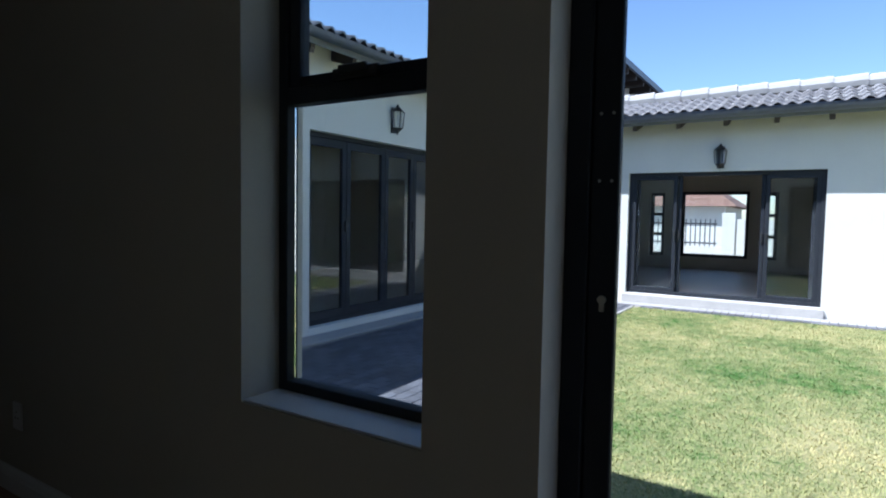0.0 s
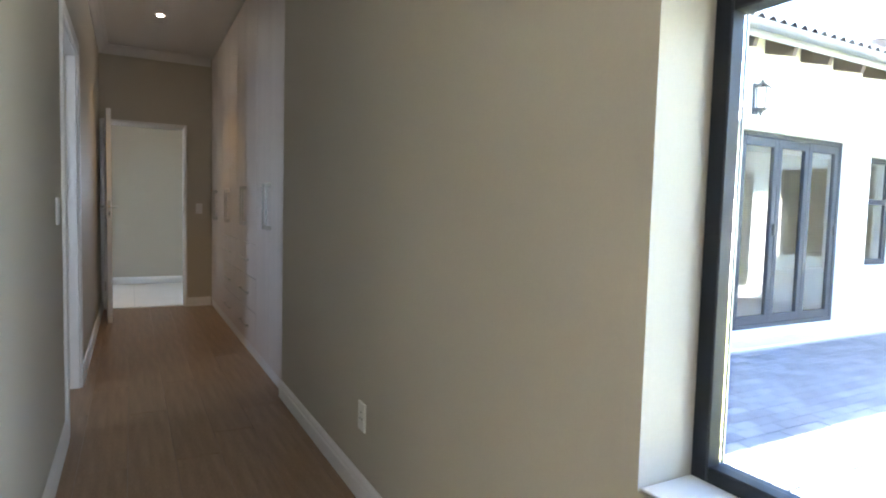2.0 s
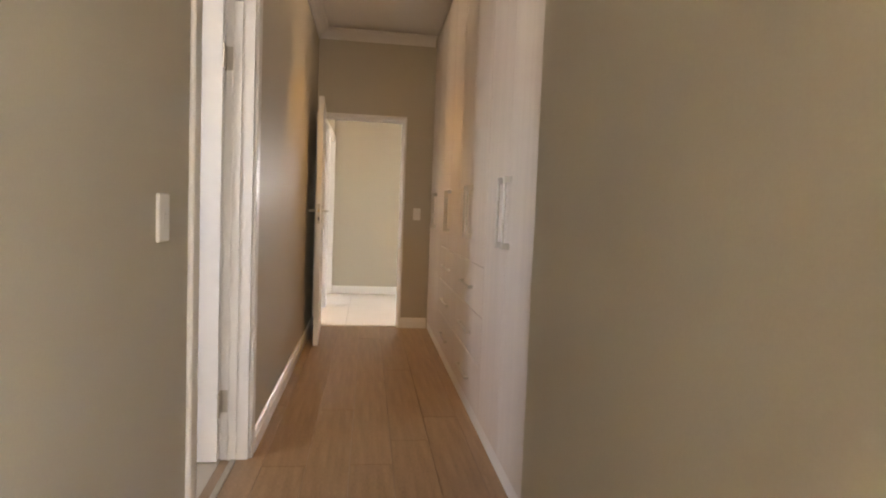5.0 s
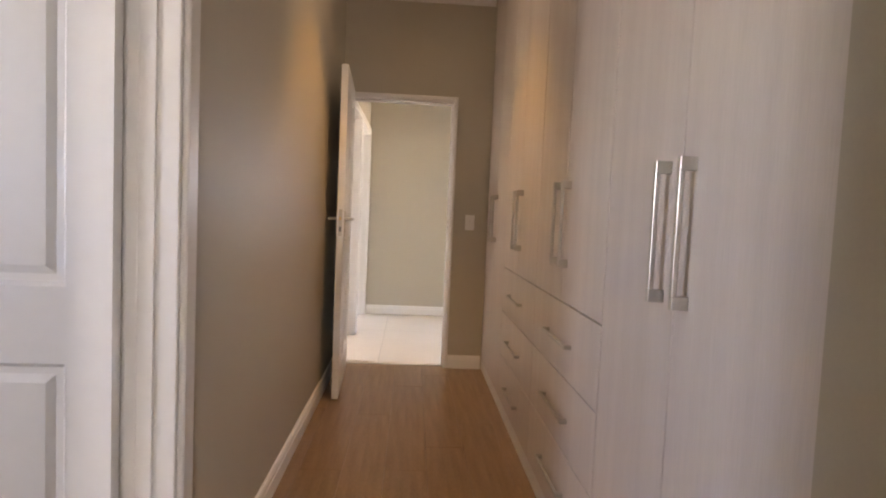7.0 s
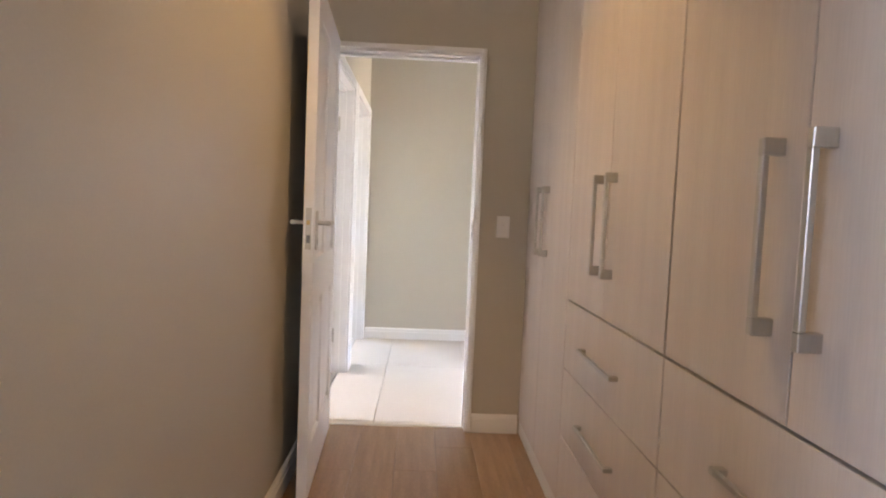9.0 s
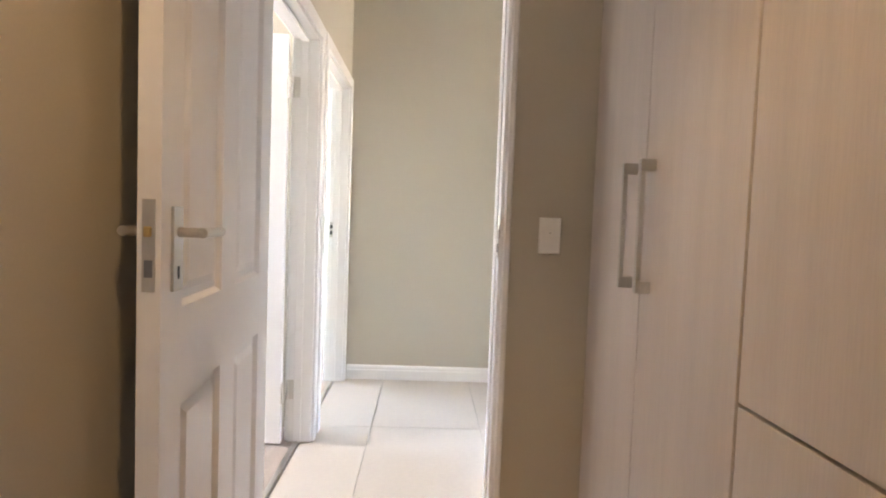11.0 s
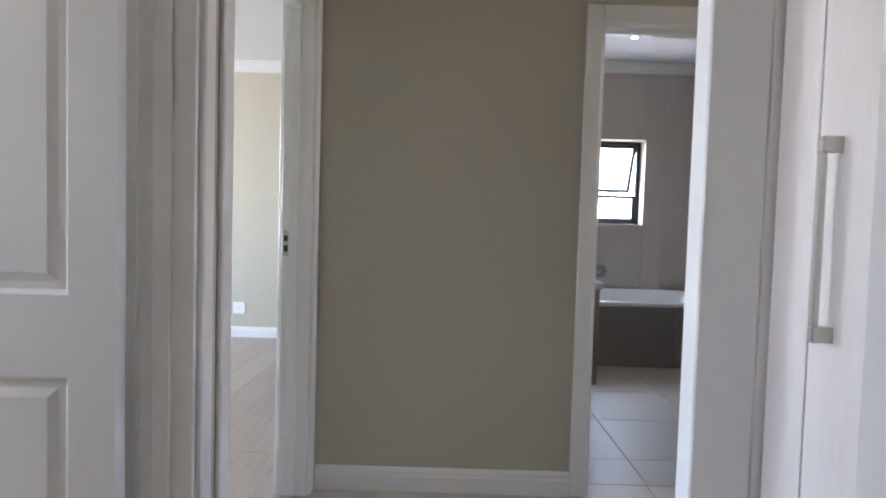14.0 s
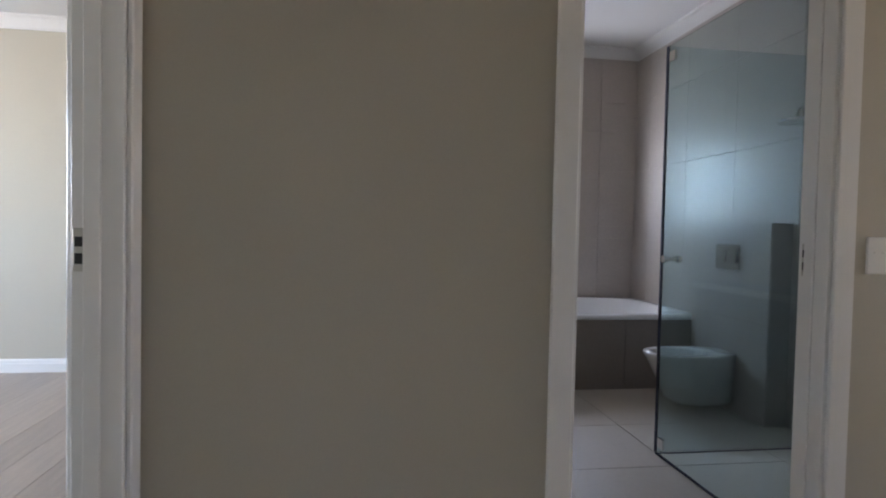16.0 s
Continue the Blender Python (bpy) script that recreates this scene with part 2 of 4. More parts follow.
# ---- the large structure: passage and bedroom end ----
wall("wall_passage_west", 'x', -0.12, 0, -5.75, 0, 0, CZ, [(-3.86, -2.98, -1, 2.04)])
wall("wall_bedroom_return", 'y', -5.87, -5.75, -3.6, 0, 0, CZ)
wall("wall_bedroom_west", 'x', -3.72, -3.6, -11, -5.75, 0, CZ)
wall("wall_bedroom_south", 'y', -11.12, -11, -3.72, 1.33, 0, CZ)
wall("wall_passage_east", 'x', 1.09, 1.33, -11, -3.635, 0, CZ, [(-7.065, -6.44, 0.655, 2.1), (-9.75, -7.355, -1, 2.1)], label="beige plaster wall with a window and a sliding door opening")
wall("wall_passage_end", 'y', 0, 0.12, -3.0, 1.78, 0, CZ, [(0.002, 0.828, -1, 2.014)])
wall("wall_cupboard_back", 'x', 1.70, 1.78, -3.635, 0, 0, CZ)
wall("wall_cupboard_side", 'y', -3.655, -3.636, 1.335, 1.70, 0, CZ)
# lobby
wall("wall_lobby_west", 'x', -0.09, 0.03, 0.12, 2.255, 0, CZ, [(0.15, 1.09, -1, 2.02), (1.25, 2.188, -1, 2.02)])
wall("wall_lobby_north", 'y', 2.255, 2.375, -0.09, 4.6, 0, CZ, [(1.20, 2.035, -1, 2.0)])
wall("wall_lobby_cupboard_end", 'y', 1.052, 1.172, 1.25, 4.6, 0, CZ)
wall("wall_corridor_end", 'x', 4.5, 4.62, 1.172, 2.255, 0, CZ, [(1.3, 2.2, 0.6, 2.3)])
# study behind the first lobby door, bedroom behind the second
wall("wall_study_west", 'x', -3.0, -2.88, 0.12, 1.27, 0, CZ, [(0.35, 0.9, 1.2, 2.0)])
wall("wall_study_north", 'y', 1.27, 1.36, -3.0, -0.09, 0, CZ)
wall("wall_bedroom_two_north", 'y', 5.36, 5.48, -4.2, 1.1, 0, CZ)
wall("wall_bedroom_two_west", 'x', -4.2, -4.08, 1.36, 5.36, 0, CZ, [(3.0, 4.3, 1.0, 2.1)])
wall("wall_bedroom_two_east", 'x', 0.98, 1.1, 2.375, 5.36, 0, CZ)
# en-suite beside the passage
wall("wall_ensuite_west", 'x', -2.32, -2.2, -5.0, -1.5, 0, CZ, [(-4.5, -4.1, 1.5, 2.0)])
wall("wall_ensuite_south", 'y', -5.1, -5.0, -2.32, -0.12, 0, CZ)
wall("wall_ensuite_north", 'y', -1.5, -1.4, -2.32, -0.12, 0, CZ)
# bathroom
BX, BY = 3.12, 5.757
wall("wall_bathroom_north", 'y', BY, BY + 0.22, 1.0, BX + 0.2, 0, CZ, [(1.98, 2.58, 1.19, 2.045)])
wall("wall_bathroom_east", 'x', BX, BX + 0.12, 2.375, BY, 0, CZ)
wall("wall_bathroom_west", 'x', 1.1, 1.16, 2.375, BY, 0, CZ)

for name, r in (("ceiling_passage", (-3.72, -11.12, 1.33, -3.655)), ("ceiling_passage_end", (-3.72, -3.655, 1.78, 0)), ("ceiling_lobby", (-0.09, 0.0, 4.62, 2.375)), ("ceiling_bedroom", (-4.2, 0.12, -0.09, 1.36)), ("ceiling_bathroom", (1.1, 2.375, 3.3, 5.98))):
    structure(name, boxes([(r[0], r[1], CZ, r[2], r[3], CZ + 0.08)]), CEIL, "white painted ceiling board", "ceiling")

structure("ceiling_bedroom_two", boxes([(-4.08, 1.36, CZ2, -0.09, 5.36, CZ2 + 0.08), (-0.09, 2.375, CZ2, 0.98, 5.36, CZ2 + 0.08)]), CEIL, "white painted ceiling board", "ceiling")

# slabs
structure("floor", boxes([(-3.72, -11.12, -0.25, 1.33, 0.06, -0.012)]), GROUT, "concrete slab under laminate boards", "floor")
structure("floor_lobby", boxes([(-0.09, 0.06, -0.25, 4.62, 2.375, -0.008)]), GROUT, "grouted bed under cream floor tiles", "floor")
structure("floor_study", boxes([(-4.2, 0.12, -0.25, -0.09, 5.48, -0.012), (-0.09, 2.375, -0.25, 1.1, 5.48, -0.012)]), GROUT, "slab under pale laminate boards", "floor")
structure("floor_bathroom", boxes([(1.1, 2.375, -0.25, 3.3, 5.98, -0.008)]), GROUT, "grouted bed under bathroom floor tiles", "floor")
structure("cupboard_floor", boxes([(1.33, -3.655, -0.25, 1.78, 0.06, -0.012)]), GROUT, "slab under the built-in cupboards", "floor")

# skirtings and cornices
for p, q, s in (((0, -5.75), (0, -3.93), (1, 0)), ((0, -2.91), (0, -0.002), (1, 0)), ((1.09, -7.355), (1.09, -3.637), (-1, 0)), ((0.846, 0), (1.095, 0), (0, -1)),
                ((0.05, 2.255), (1.136, 2.255), (0, -1)), ((2.106, 2.255), (4.5, 2.255), (0, -1)), ((-4.08, 5.36), (0.98, 5.36), (0, -1)),
                ((-0.09, 2.255), (-0.09, 2.375), (-1, 0)), ((-3.6, -5.87), (-0.0, -5.87), (0, -1))):
    skirting(p, q, s)
for p, q, s in (((0, -5.75), (0, 0), (1, 0)), ((0.0, 0), (1.09, 0), (0, -1)), ((1.09, -11), (1.09, -3.64), (-1, 0)), ((0.03, 2.255), (4.5, 2.255), (0, -1)),
                ((0.03, 0.12), (0.03, 2.255), (1, 0)), ((-4.08, 5.36), (0.98, 5.36), (0, -1)), ((1.16, BY), (BX, BY), (0, -1)), ((BX, 2.375), (BX, BY), (-1, 0))):
    cornice(p, q, s, CZ2 if p[0] < -4 else CZ)

# ---- exterior ----
NY, EX, GZ = -3.31, 9.42, -0.12
LX, LY = 4.6, -6.3      # the lawn steps back beside the bedroom windows
structure("ground", boxes([(-600, -600, -0.9, 600, 600, -0.26)]), GROUND, "dry open ground around the house", "ground")
structure("pavement", boxes([(1.33, -5.6, -0.255, EX, NY, GZ - 0.012), (1.33, -16, -0.255, 2.0, -5.6, GZ - 0.012), (2.0, LY, -0.255, LX, -5.6, GZ - 0.012), (8.95, -16, -0.255, EX, -5.6, GZ - 0.012)]), SAND, "sand bed of the paved courtyard", "pavement")
structure("lawn", boxes([(2.0, -16, -0.255, 8.95, LY, GZ - 0.01), (LX, LY, -0.255, 8.95, -5.6, GZ - 0.01)]), LAWN, "patchy green and straw-coloured lawn", "lawn")

EAVE, EAVE_N = 2.74, 3.0
PD0, PD1 = -8.0, -5.37
wall("wall_courtyard_north", 'y', NY, NY + 0.22, 1.335, EX, -0.25, EAVE_N + 0.1, [(4.5, 7.78, -0.04, 2.09), (8.24, 9.0, 0.615, 1.97)], PLASTER, "cream plastered courtyard wall with folding doors")
wall("wall_courtyard_east", 'x', EX, EX + 0.22, -16, NY + 0.22, -0.25, EAVE + 0.15, [(-4.9, -3.45, 0.62, 1.95), (PD0, PD1, 0.03, 1.92)], PLASTER, "cream plastered courtyard wall with sliding doors")
wall("wall_house_south", 'y', -16.2, -16, -3.72, 16.4, -0.25, 1.9, (), PLASTER, "cream plastered boundary wall")
# rooms behind the courtyard glass
wall("wall_living_north", 'y', 1.23, 1.35, 4.62, EX + 6.8, -0.25, CZ, ())
wall("wall_living_west", 'x', 1.79, 1.86, NY + 0.22, 0, -0.25, CZ, ())
wall("wall_wing_east", 'x', 15.6, 15.82, -16, 1.35, -0.25, CZ, [(-6.61, -5.09, 0.28, 1.9), (-4.7, -4.34, 0.28, 1.88), (-7.22, -6.88, 0.28, 1.88)], PAINT, "inner wall with three windows facing the street")
wall("wall_wing_south", 'y', -12.2, -12, EX + 0.22, 15.6, -0.25, CZ, ())
structure("floor_wing", boxes([(1.79, NY + 0.22, -0.25, EX + 0.22, 1.23, -0.02), (EX + 0.22, -12, -0.25, 15.6, 1.23, -0.02)]), TILE, "grey tiled floor of the living wing", "floor")
structure("ceiling_wing", boxes([(1.79, NY + 0.22, CZ - 0.1, EX + 0.22, 1.23, CZ), (EX + 0.22, -12, CZ - 0.1, 15.6, 1.23, CZ)]), CEIL, "white painted ceiling board of the living wing", "ceiling")
# Added slabs, out of view, that block sun and sky at the west windows.
structure("sun_block_west", boxes([(-4.0, -6.0, 2.82, -2.33, 0.0, 2.92), (-5.6, 0.0, 2.82, -4.21, 6.0, 2.92), (-4.21, -0.6, 2.82, -2.33, 0.1, 2.92)]), SOFFIT, "unseen slabs added to keep sun off the west windows", "eave")
# Eave added out of view so no direct sun reaches the tub.
structure("shade_eave_bathroom", boxes([(-0.5, BY + 0.13, 2.72, 3.6, BY + 1.05, 2.82)]), SOFFIT, "unseen eave added to shade the bathroom window", "eave")

# roofs: boarded decks with rows of single tiles, gutter and rafter tails
ov, pitch = 0.48, radians(17)


def roof_tile_mesh():
    bm = bmesh.new()
    cols, w, l = 14, 0.33, 0.40
    rows = []
    for j, y in enumerate((0, l)):
        rows.append([bm.verts.new((w * i / cols, y, 0.022 * math.sin(4 * math.pi * i / cols) + (0.035 if j == 0 else 0.0))) for i in range(cols + 1)])
    low = [bm.verts.new((v.co.x, v.co.y, v.co.z - 0.022)) for v in rows[0]]
    for i in range(cols):
        bm.faces.new([rows[0][i], rows[0][i + 1], rows[1][i + 1], rows[1][i]])
        bm.faces.new([low[i], low[i + 1], rows[0][i + 1], rows[0][i]])
    return finish("roof_tile", bm, ROOFT, True)


TILE_MESH = roof_tile_mesh()


def roof(name, m, length, slope, label, tiles=True):
    """A roof slope whose eave runs along local x from 0, rising along local y."""
    ob = thing(name, m, label, "roof", kind="structure")
    part("deck", boxes([(0, 0.02, -0.06, length, slope, -0.03)]), SOFFIT, ob)
    part("fascia", boxes([(0, -0.03, -0.16, length, 0.0, 0.0)], 0.004), GUTTER, ob, "grey fascia board")
    bm = bmesh.new()
    for i in range(9):
        a0, a1 = math.pi * i / 9, math.pi * (i + 1) / 9
        pts = [(-0.085 - 0.055 * math.cos(a), -0.02 - 0.085 * math.sin(a)) for a in (a0, a1)]
        bm.faces.new([bm.verts.new((x, *p)) for x, p in ((0, pts[0]), (length, pts[0]), (length, pts[1]), (0, pts[1]))])
    bmesh.ops.solidify(bm, geom=bm.faces[:], thickness=0.006)
    part("gutter", bm, GUTTER, ob, "half-round grey steel gutter")
    for k in range(int(length / 0.62)):
        part("rafter", boxes([(0.25 + 0.62 * k, 0.02, -0.24, 0.25 + 0.62 * k + 0.06, 0.75, -0.062)], 0.003), SOFFIT, ob)
    if tiles:
        nx, ny = int(length / 0.33), int(slope / 0.33)
        for j in range(ny):
            for i in range(nx):
                t = new("roof_tile", TILE_MESH)
                t.parent = ob
                t.matrix_basis = pose(0.33 * i, -0.05 + 0.33 * j, 0.0)
        bm = bmesh.new()
        for i in range(int(length / 0.42)):
            cyl(bm, (0.42 * i, slope, 0.03), (0.42 * i + 0.44, slope, 0.045), 0.11, 0.12, 10)
        part("ridge_cap", bm, KERB, ob, "pale mortared ridge caps")
    return ob


roof("roof_north_wing", Matrix.Translation((1.33 - 0.48, NY - 0.38, EAVE_N)) @ pose(0, 0, 0, math.degrees(pitch), 0, 0), EX - 0.9 + 0.48, 3.0, "grey concrete tile roof over the folding doors")
roof("roof_east_wing", Matrix.Translation((EX - ov, NY - ov + 0.4, EAVE)) @ pose(0, 0, 0, 0, 0, -90) @ pose(0, 0, 0, math.degrees(pitch), 0, 0), 9.9, 1.55, "grey concrete tile roof over the sliding doors")
roof("roof_west_wing", Matrix.Translation((1.33 + 0.25, -16, EAVE)) @ pose(0, 0, 0, 0, 0, 90) @ pose(0, 0, 0, math.degrees(pitch), 0, 0), 9.4, 3.0, "tile roof over the passage and bedroom", False)
structure("roof_deck_back", boxes([(-4.5, -11.2, CZ + 0.1, 0.6, 6.3, CZ + 0.2), (0.6, -2.0, CZ + 0.1, 4.7, 6.3, CZ + 0.2), (4.7, -0.9, CZ + 0.1, 16, 1.5, CZ + 0.2), (10.9, -12.2, CZ + 0.1, 16, -0.9, CZ + 0.2)]), SOFFIT, "flat boarded roof deck behind the ridges", "roof")
upper = thing("upper_storey", pose(11.25, -4.3, 3.0), "taller cream plastered house block with dark eaves", "building", kind="structure")
part("wall", boxes([(0, 0, -0.1, 4.7, 2.0, 1.2)]), PLASTER, upper)
bm = bmesh.new()
vs = [bm.verts.new(c) for c in ((-0.45, -0.45, 1.2), (5.15, -0.45, 1.2), (5.15, 2.45, 1.2), (-0.45, 2.45, 1.2), (1.0, 1.0, 1.62), (3.7, 1.0, 1.62))]
for f in ((0, 1, 5, 4), (1, 2, 5), (2, 3, 4, 5), (3, 0, 4), (0, 1, 2, 3)):
    bm.faces.new([vs[i] for i in f])
part("roof", bm, ROOFT, upper, "grey tiled hipped roof")
part("fascia", boxes([(-0.51, -0.51, 1.08, -0.46, 2.5, 1.2), (-0.46, -0.51, 1.08, 5.2, -0.46, 1.2), (-0.46, 2.45, 1.08, 5.2, 2.5, 1.2)]), GUTTER, upper, "dark fascia board")
for k in range(4):
    part("rafter", boxes([(-0.45, 0.02 + 0.62 * k, 0.98, -0.002, 0.08 + 0.62 * k, 1.198)], 0.003), SOFFIT, upper)
for k in range(7):
    part("rafter", boxes([(0.2 + 0.62 * k, -0.45, 0.98, 0.26 + 0.62 * k, -0.002, 1.198)], 0.003), SOFFIT, upper)


# ---- aluminium windows and doors ----
def framed_leaf(name, parent, x0, x1, z0, z1, y, stile=0.06, deep=0.045, glass=None, rail=None):
    """A glazed leaf in the parent's x-z plane at depth y: a frame and a pane."""
    rail = rail or stile
    f = part(name, boxes([(x0, y, z0, x0 + stile, y + deep, z1), (x1 - stile, y, z0, x1, y + deep, z1), (x0 + stile, y, z0, x1 - stile, y + deep, z0 + rail), (x0 + stile, y, z1 - rail, x1 - stile, y + deep, z1)], 0.003), ALU, parent)
    p = part("pane", boxes([(x0 + stile - 0.004, y + deep / 2 - 0.003, z0 + rail - 0.004, x1 - stile + 0.004, y + deep / 2 + 0.003, z1 - rail + 0.004)]), glass or GLASS, f)
    p.visible_shadow = False
    return f


def outer_frame(parent, w, h, face=0.05, deep=0.08, y=0.0, sill=True):
    rows = [(0, y, 0, face, y + deep, h), (w - face, y, 0, w, y + deep, h), (face, y, h - face, w - face, y + deep, h)]
    if sill:
        rows.append((face, y, 0, w - face, y + deep, face))
    return part("frame", boxes(rows, 0.003), ALU, parent)


# window beside the start: a fixed lower light under a top-hung vent
W0 = thing("window_1", pose(1.228, -7.065, 0.655, 0, 0, 90), "charcoal aluminium window with a top-hung vent", "window", kind="structure")
WW, WH = 0.625, 1.445
part("frame", boxes([(0, -0.05, 0, 0.036, 0, WH), (WW - 0.036, -0.05, 0, WW, 0, WH), (0.036, -0.05, 0, WW - 0.036, 0, 0.036), (0.036, -0.05, WH - 0.045, WW - 0.036, 0, WH), (0.036, -0.05, 0.865, WW - 0.036, 0, 0.915)], 0.003), ALU, W0)
p = part("pane", boxes([(0.04, -0.035, 0.035, WW - 0.04, -0.029, 0.87)]), GLASS, W0)
p.visible_shadow = False
v = framed_leaf("vent", W0, 0.04, WW - 0.04, 0.905, WH - 0.04, -0.052, 0.04)
part("stay", boxes([(0.24, -0.002, 0.915, 0.40, 0.014, 0.945), (0.27, 0.014, 0.925, 0.37, 0.026, 0.95)], 0.003), BLACKP, W0, "black peg stay")
structure("window_sill", boxes([(1.095, -7.063, 0.657, 1.227, -6.442, 0.663)], 0.002), TRIM, "white painted plaster window sill", "sill")

# wide sliding door at the bedroom end: frame with the leaf slid back on itself
SD = thing("door_1", pose(1.20, -9.75, 0.0, 0, 0, 90), "charcoal aluminium sliding door standing open", "sliding door", kind="structure")
part("frame", boxes([(0, -0.136, 0, 0.05, 0.0, 2.1), (2.345, -0.136, 0, 2.395, 0, 2.1), (0.05, -0.136, 2.05, 2.345, 0, 2.1), (0.05, -0.136, 0, 2.345, 0, 0.025)], 0.003), ALU, SD)
lf = framed_leaf("sliding_leaf", SD, 0.05, 1.24, 0.03, 2.05, -0.10, 0.08)
lf2 = part("lock_stile", boxes([(2.285, -0.034, 0.03, 2.345, -0.012, 2.05)], 0.003), ALU, SD, "lock stile of the closed-back leaf")
bm = bmesh.new()
cyl(bm, (2.312, -0.014, 1.03), (2.312, -0.004, 1.03), 0.009)
box(bm, 2.307, -0.012, 1.005, 2.317, -0.006, 1.03)
for z in (1.28, 1.42):
    for x in (2.30, 2.326):
        sc = bmesh.new()
        cyl(sc, (x, -0.013, z), (x, -0.0105, z), 0.0035, seg=8)
        part("screw", sc, STEEL, lf2)
part("lock_cylinder", bm, STEEL, lf2, "bright lock cylinder")

# folding doors in the north courtyard wall
seams = [4.55, 5.20, 5.93, 6.56, 7.13, 7.73]
BF = thing("door_2", pose(4.5, NY + 0.10, -0.04), "closed charcoal aluminium folding doors", "folding doors", kind="structure")
outer_frame(BF, 3.28, 2.13, 0.05, 0.08, -0.01)
for i, (a, b) in enumerate(zip(seams, seams[1:])):
    lf = framed_leaf("folding_leaf", BF, a - 4.5 + 0.003, b - 4.5 - 0.003, 0.052, 2.076, 0.0, 0.07, 0.05, rail=0.09)
    if i in (0, 2, 4):
        part("pull_handle", boxes([(b - 4.5 - 0.04, -0.03, 1.03, b - 4.5 - 0.012, 0.0, 1.15)], 0.004), BLACKP, lf)

WN = thing("window_2", pose(8.245, NY + 0.12, 0.615), "charcoal aluminium window in a plaster reveal", "window", kind="structure")
outer_frame(WN, 0.75, 1.355, 0.04, 0.06)
framed_leaf("lower_light", WN, 0.04, 0.71, 0.04, 0.80, 0.008, 0.035)
framed_leaf("vent", WN, 0.04, 0.71, 0.80, 1.315, 0.008, 0.035)
WE = thing("window_3", pose(EX + 0.06, -3.45, 0.62, 0, 0, -90), "wide fixed charcoal aluminium window", "window", kind="structure")
outer_frame(WE, 1.45, 1.33, 0.035, 0.06)
framed_leaf("fixed_light", WE, 0.035, 1.415, 0.035, 1.295, 0.01, 0.03)

# sliding doors of the east wing, middle leaves slid open
PD = thing("door_3", pose(EX + 0.06, PD1, 0.03, 0, 0, -90), "charcoal aluminium sliding doors with open middle", "sliding door", kind="structure")
pw = PD1 - PD0
outer_frame(PD, pw, 1.89, 0.055, 0.11)
for a, b, y in ((0.055, 0.72, 0.012), (0.10, 0.78, 0.062), (pw - 0.78, pw - 0.10, 0.062), (pw - 0.72, pw - 0.055, 0.012)):
    lf = framed_leaf("sliding_leaf", PD, a, b, 0.055, 1.835, y, 0.055)
    part("pull_handle", boxes([((b - 0.04) if a < 1 else (a + 0.012), y - 0.02, 0.85, (b - 0.012) if a < 1 else (a + 0.04), y, 1.0)], 0.004), BLACKP, lf)
structure("door_step", boxes([(EX - 0.06, -8.04, GZ - 0.02, EX - 0.004, -5.33, 0.01)], 0.006), KERB, "pale concrete door step", "step")

# street side windows of the east wing
for k, (a, b, z0, z1) in enumerate(((-6.61, -5.09, 0.28, 1.9), (-4.7, -4.34, 0.28, 1.88), (-7.22, -6.88, 0.28, 1.88))):
    WS = thing("window_%d" % (4 + k), pose(15.7, b, z0, 0, 0, -90), "charcoal aluminium street window", "window", kind="structure")
    outer_frame(WS, b - a, z1 - z0, 0.045, 0.06)
    if k:
        for j in range(3):
            h = (z1 - z0 - 0.09) / 3
            framed_leaf("light", WS, 0.045, b - a - 0.045, 0.045 + j * h, 0.045 + (j + 1) * h, 0.01, 0.04)
    else:
        framed_leaf("fixed_light", WS, 0.045, b - a - 0.045, 0.045, z1 - z0 - 0.045, 0.01, 0.03)

# bathroom window with its vent pushed out
WB = thing("window_7", pose(1.98, BY + 0.13, 1.19), "small charcoal bathroom window, vent pushed open", "window", kind="structure")
outer_frame(WB, 0.60, 0.855, 0.035, 0.06)
framed_leaf("lower_light", WB, 0.035, 0.565, 0.035, 0.30, 0.01, 0.03, glass=FROST)
vent = framed_leaf("vent", WB, 0.035, 0.565, -0.52, -0.005, 0.0, 0.03, glass=FROST)
vent.matrix_basis = pose(0, 0.03, 0.82, 22, 0, 0)


# ---- timber door frames and doors ----
def door_frame(name, m, w, h, deep, label, arch=0.065, sides=(1, 1)):
    """Lining and architraves of an opening: local x across, y through the wall from 0 to deep."""
    ob = thing(name, m, label, "door frame", kind="structure")
    part("lining", boxes([(0, 0.0, 0, 0.018, deep, h), (w - 0.018, 0.0, 0, w, deep, h), (0.018, 0.0, h - 0.018, w - 0.018, deep, h)], 0.002), TRIM, ob)
    part("stop", boxes([(0.018, deep * 0.42, 0, 0.026, deep * 0.75, h - 0.018), (w - 0.026, deep * 0.42, 0, w - 0.018, deep * 0.75, h - 0.018), (0.03, deep * 0.42, h - 0.03, w - 0.026, deep * 0.75, h - 0.018)], 0.002), TRIM, ob)
    for k, (y0, dirn) in enumerate(((0.0, -1), (deep, 1))):
        if not sides[k]:
            continue
        a, b = y0, y0 + dirn * 0.016
        for nm, rows in (("architrave", [(0.006 - arch, a, 0, 0.006, b, h + arch)]),
                         ("architrave", [(w - 0.006, a, 0, w - 0.006 + arch, b, h + arch)]),
                         ("architrave", [(0.006, a, h - 0.006, w - 0.006, b, h + arch)])):
            part(nm, boxes(rows, 0.004), TRIM, ob)
    return ob


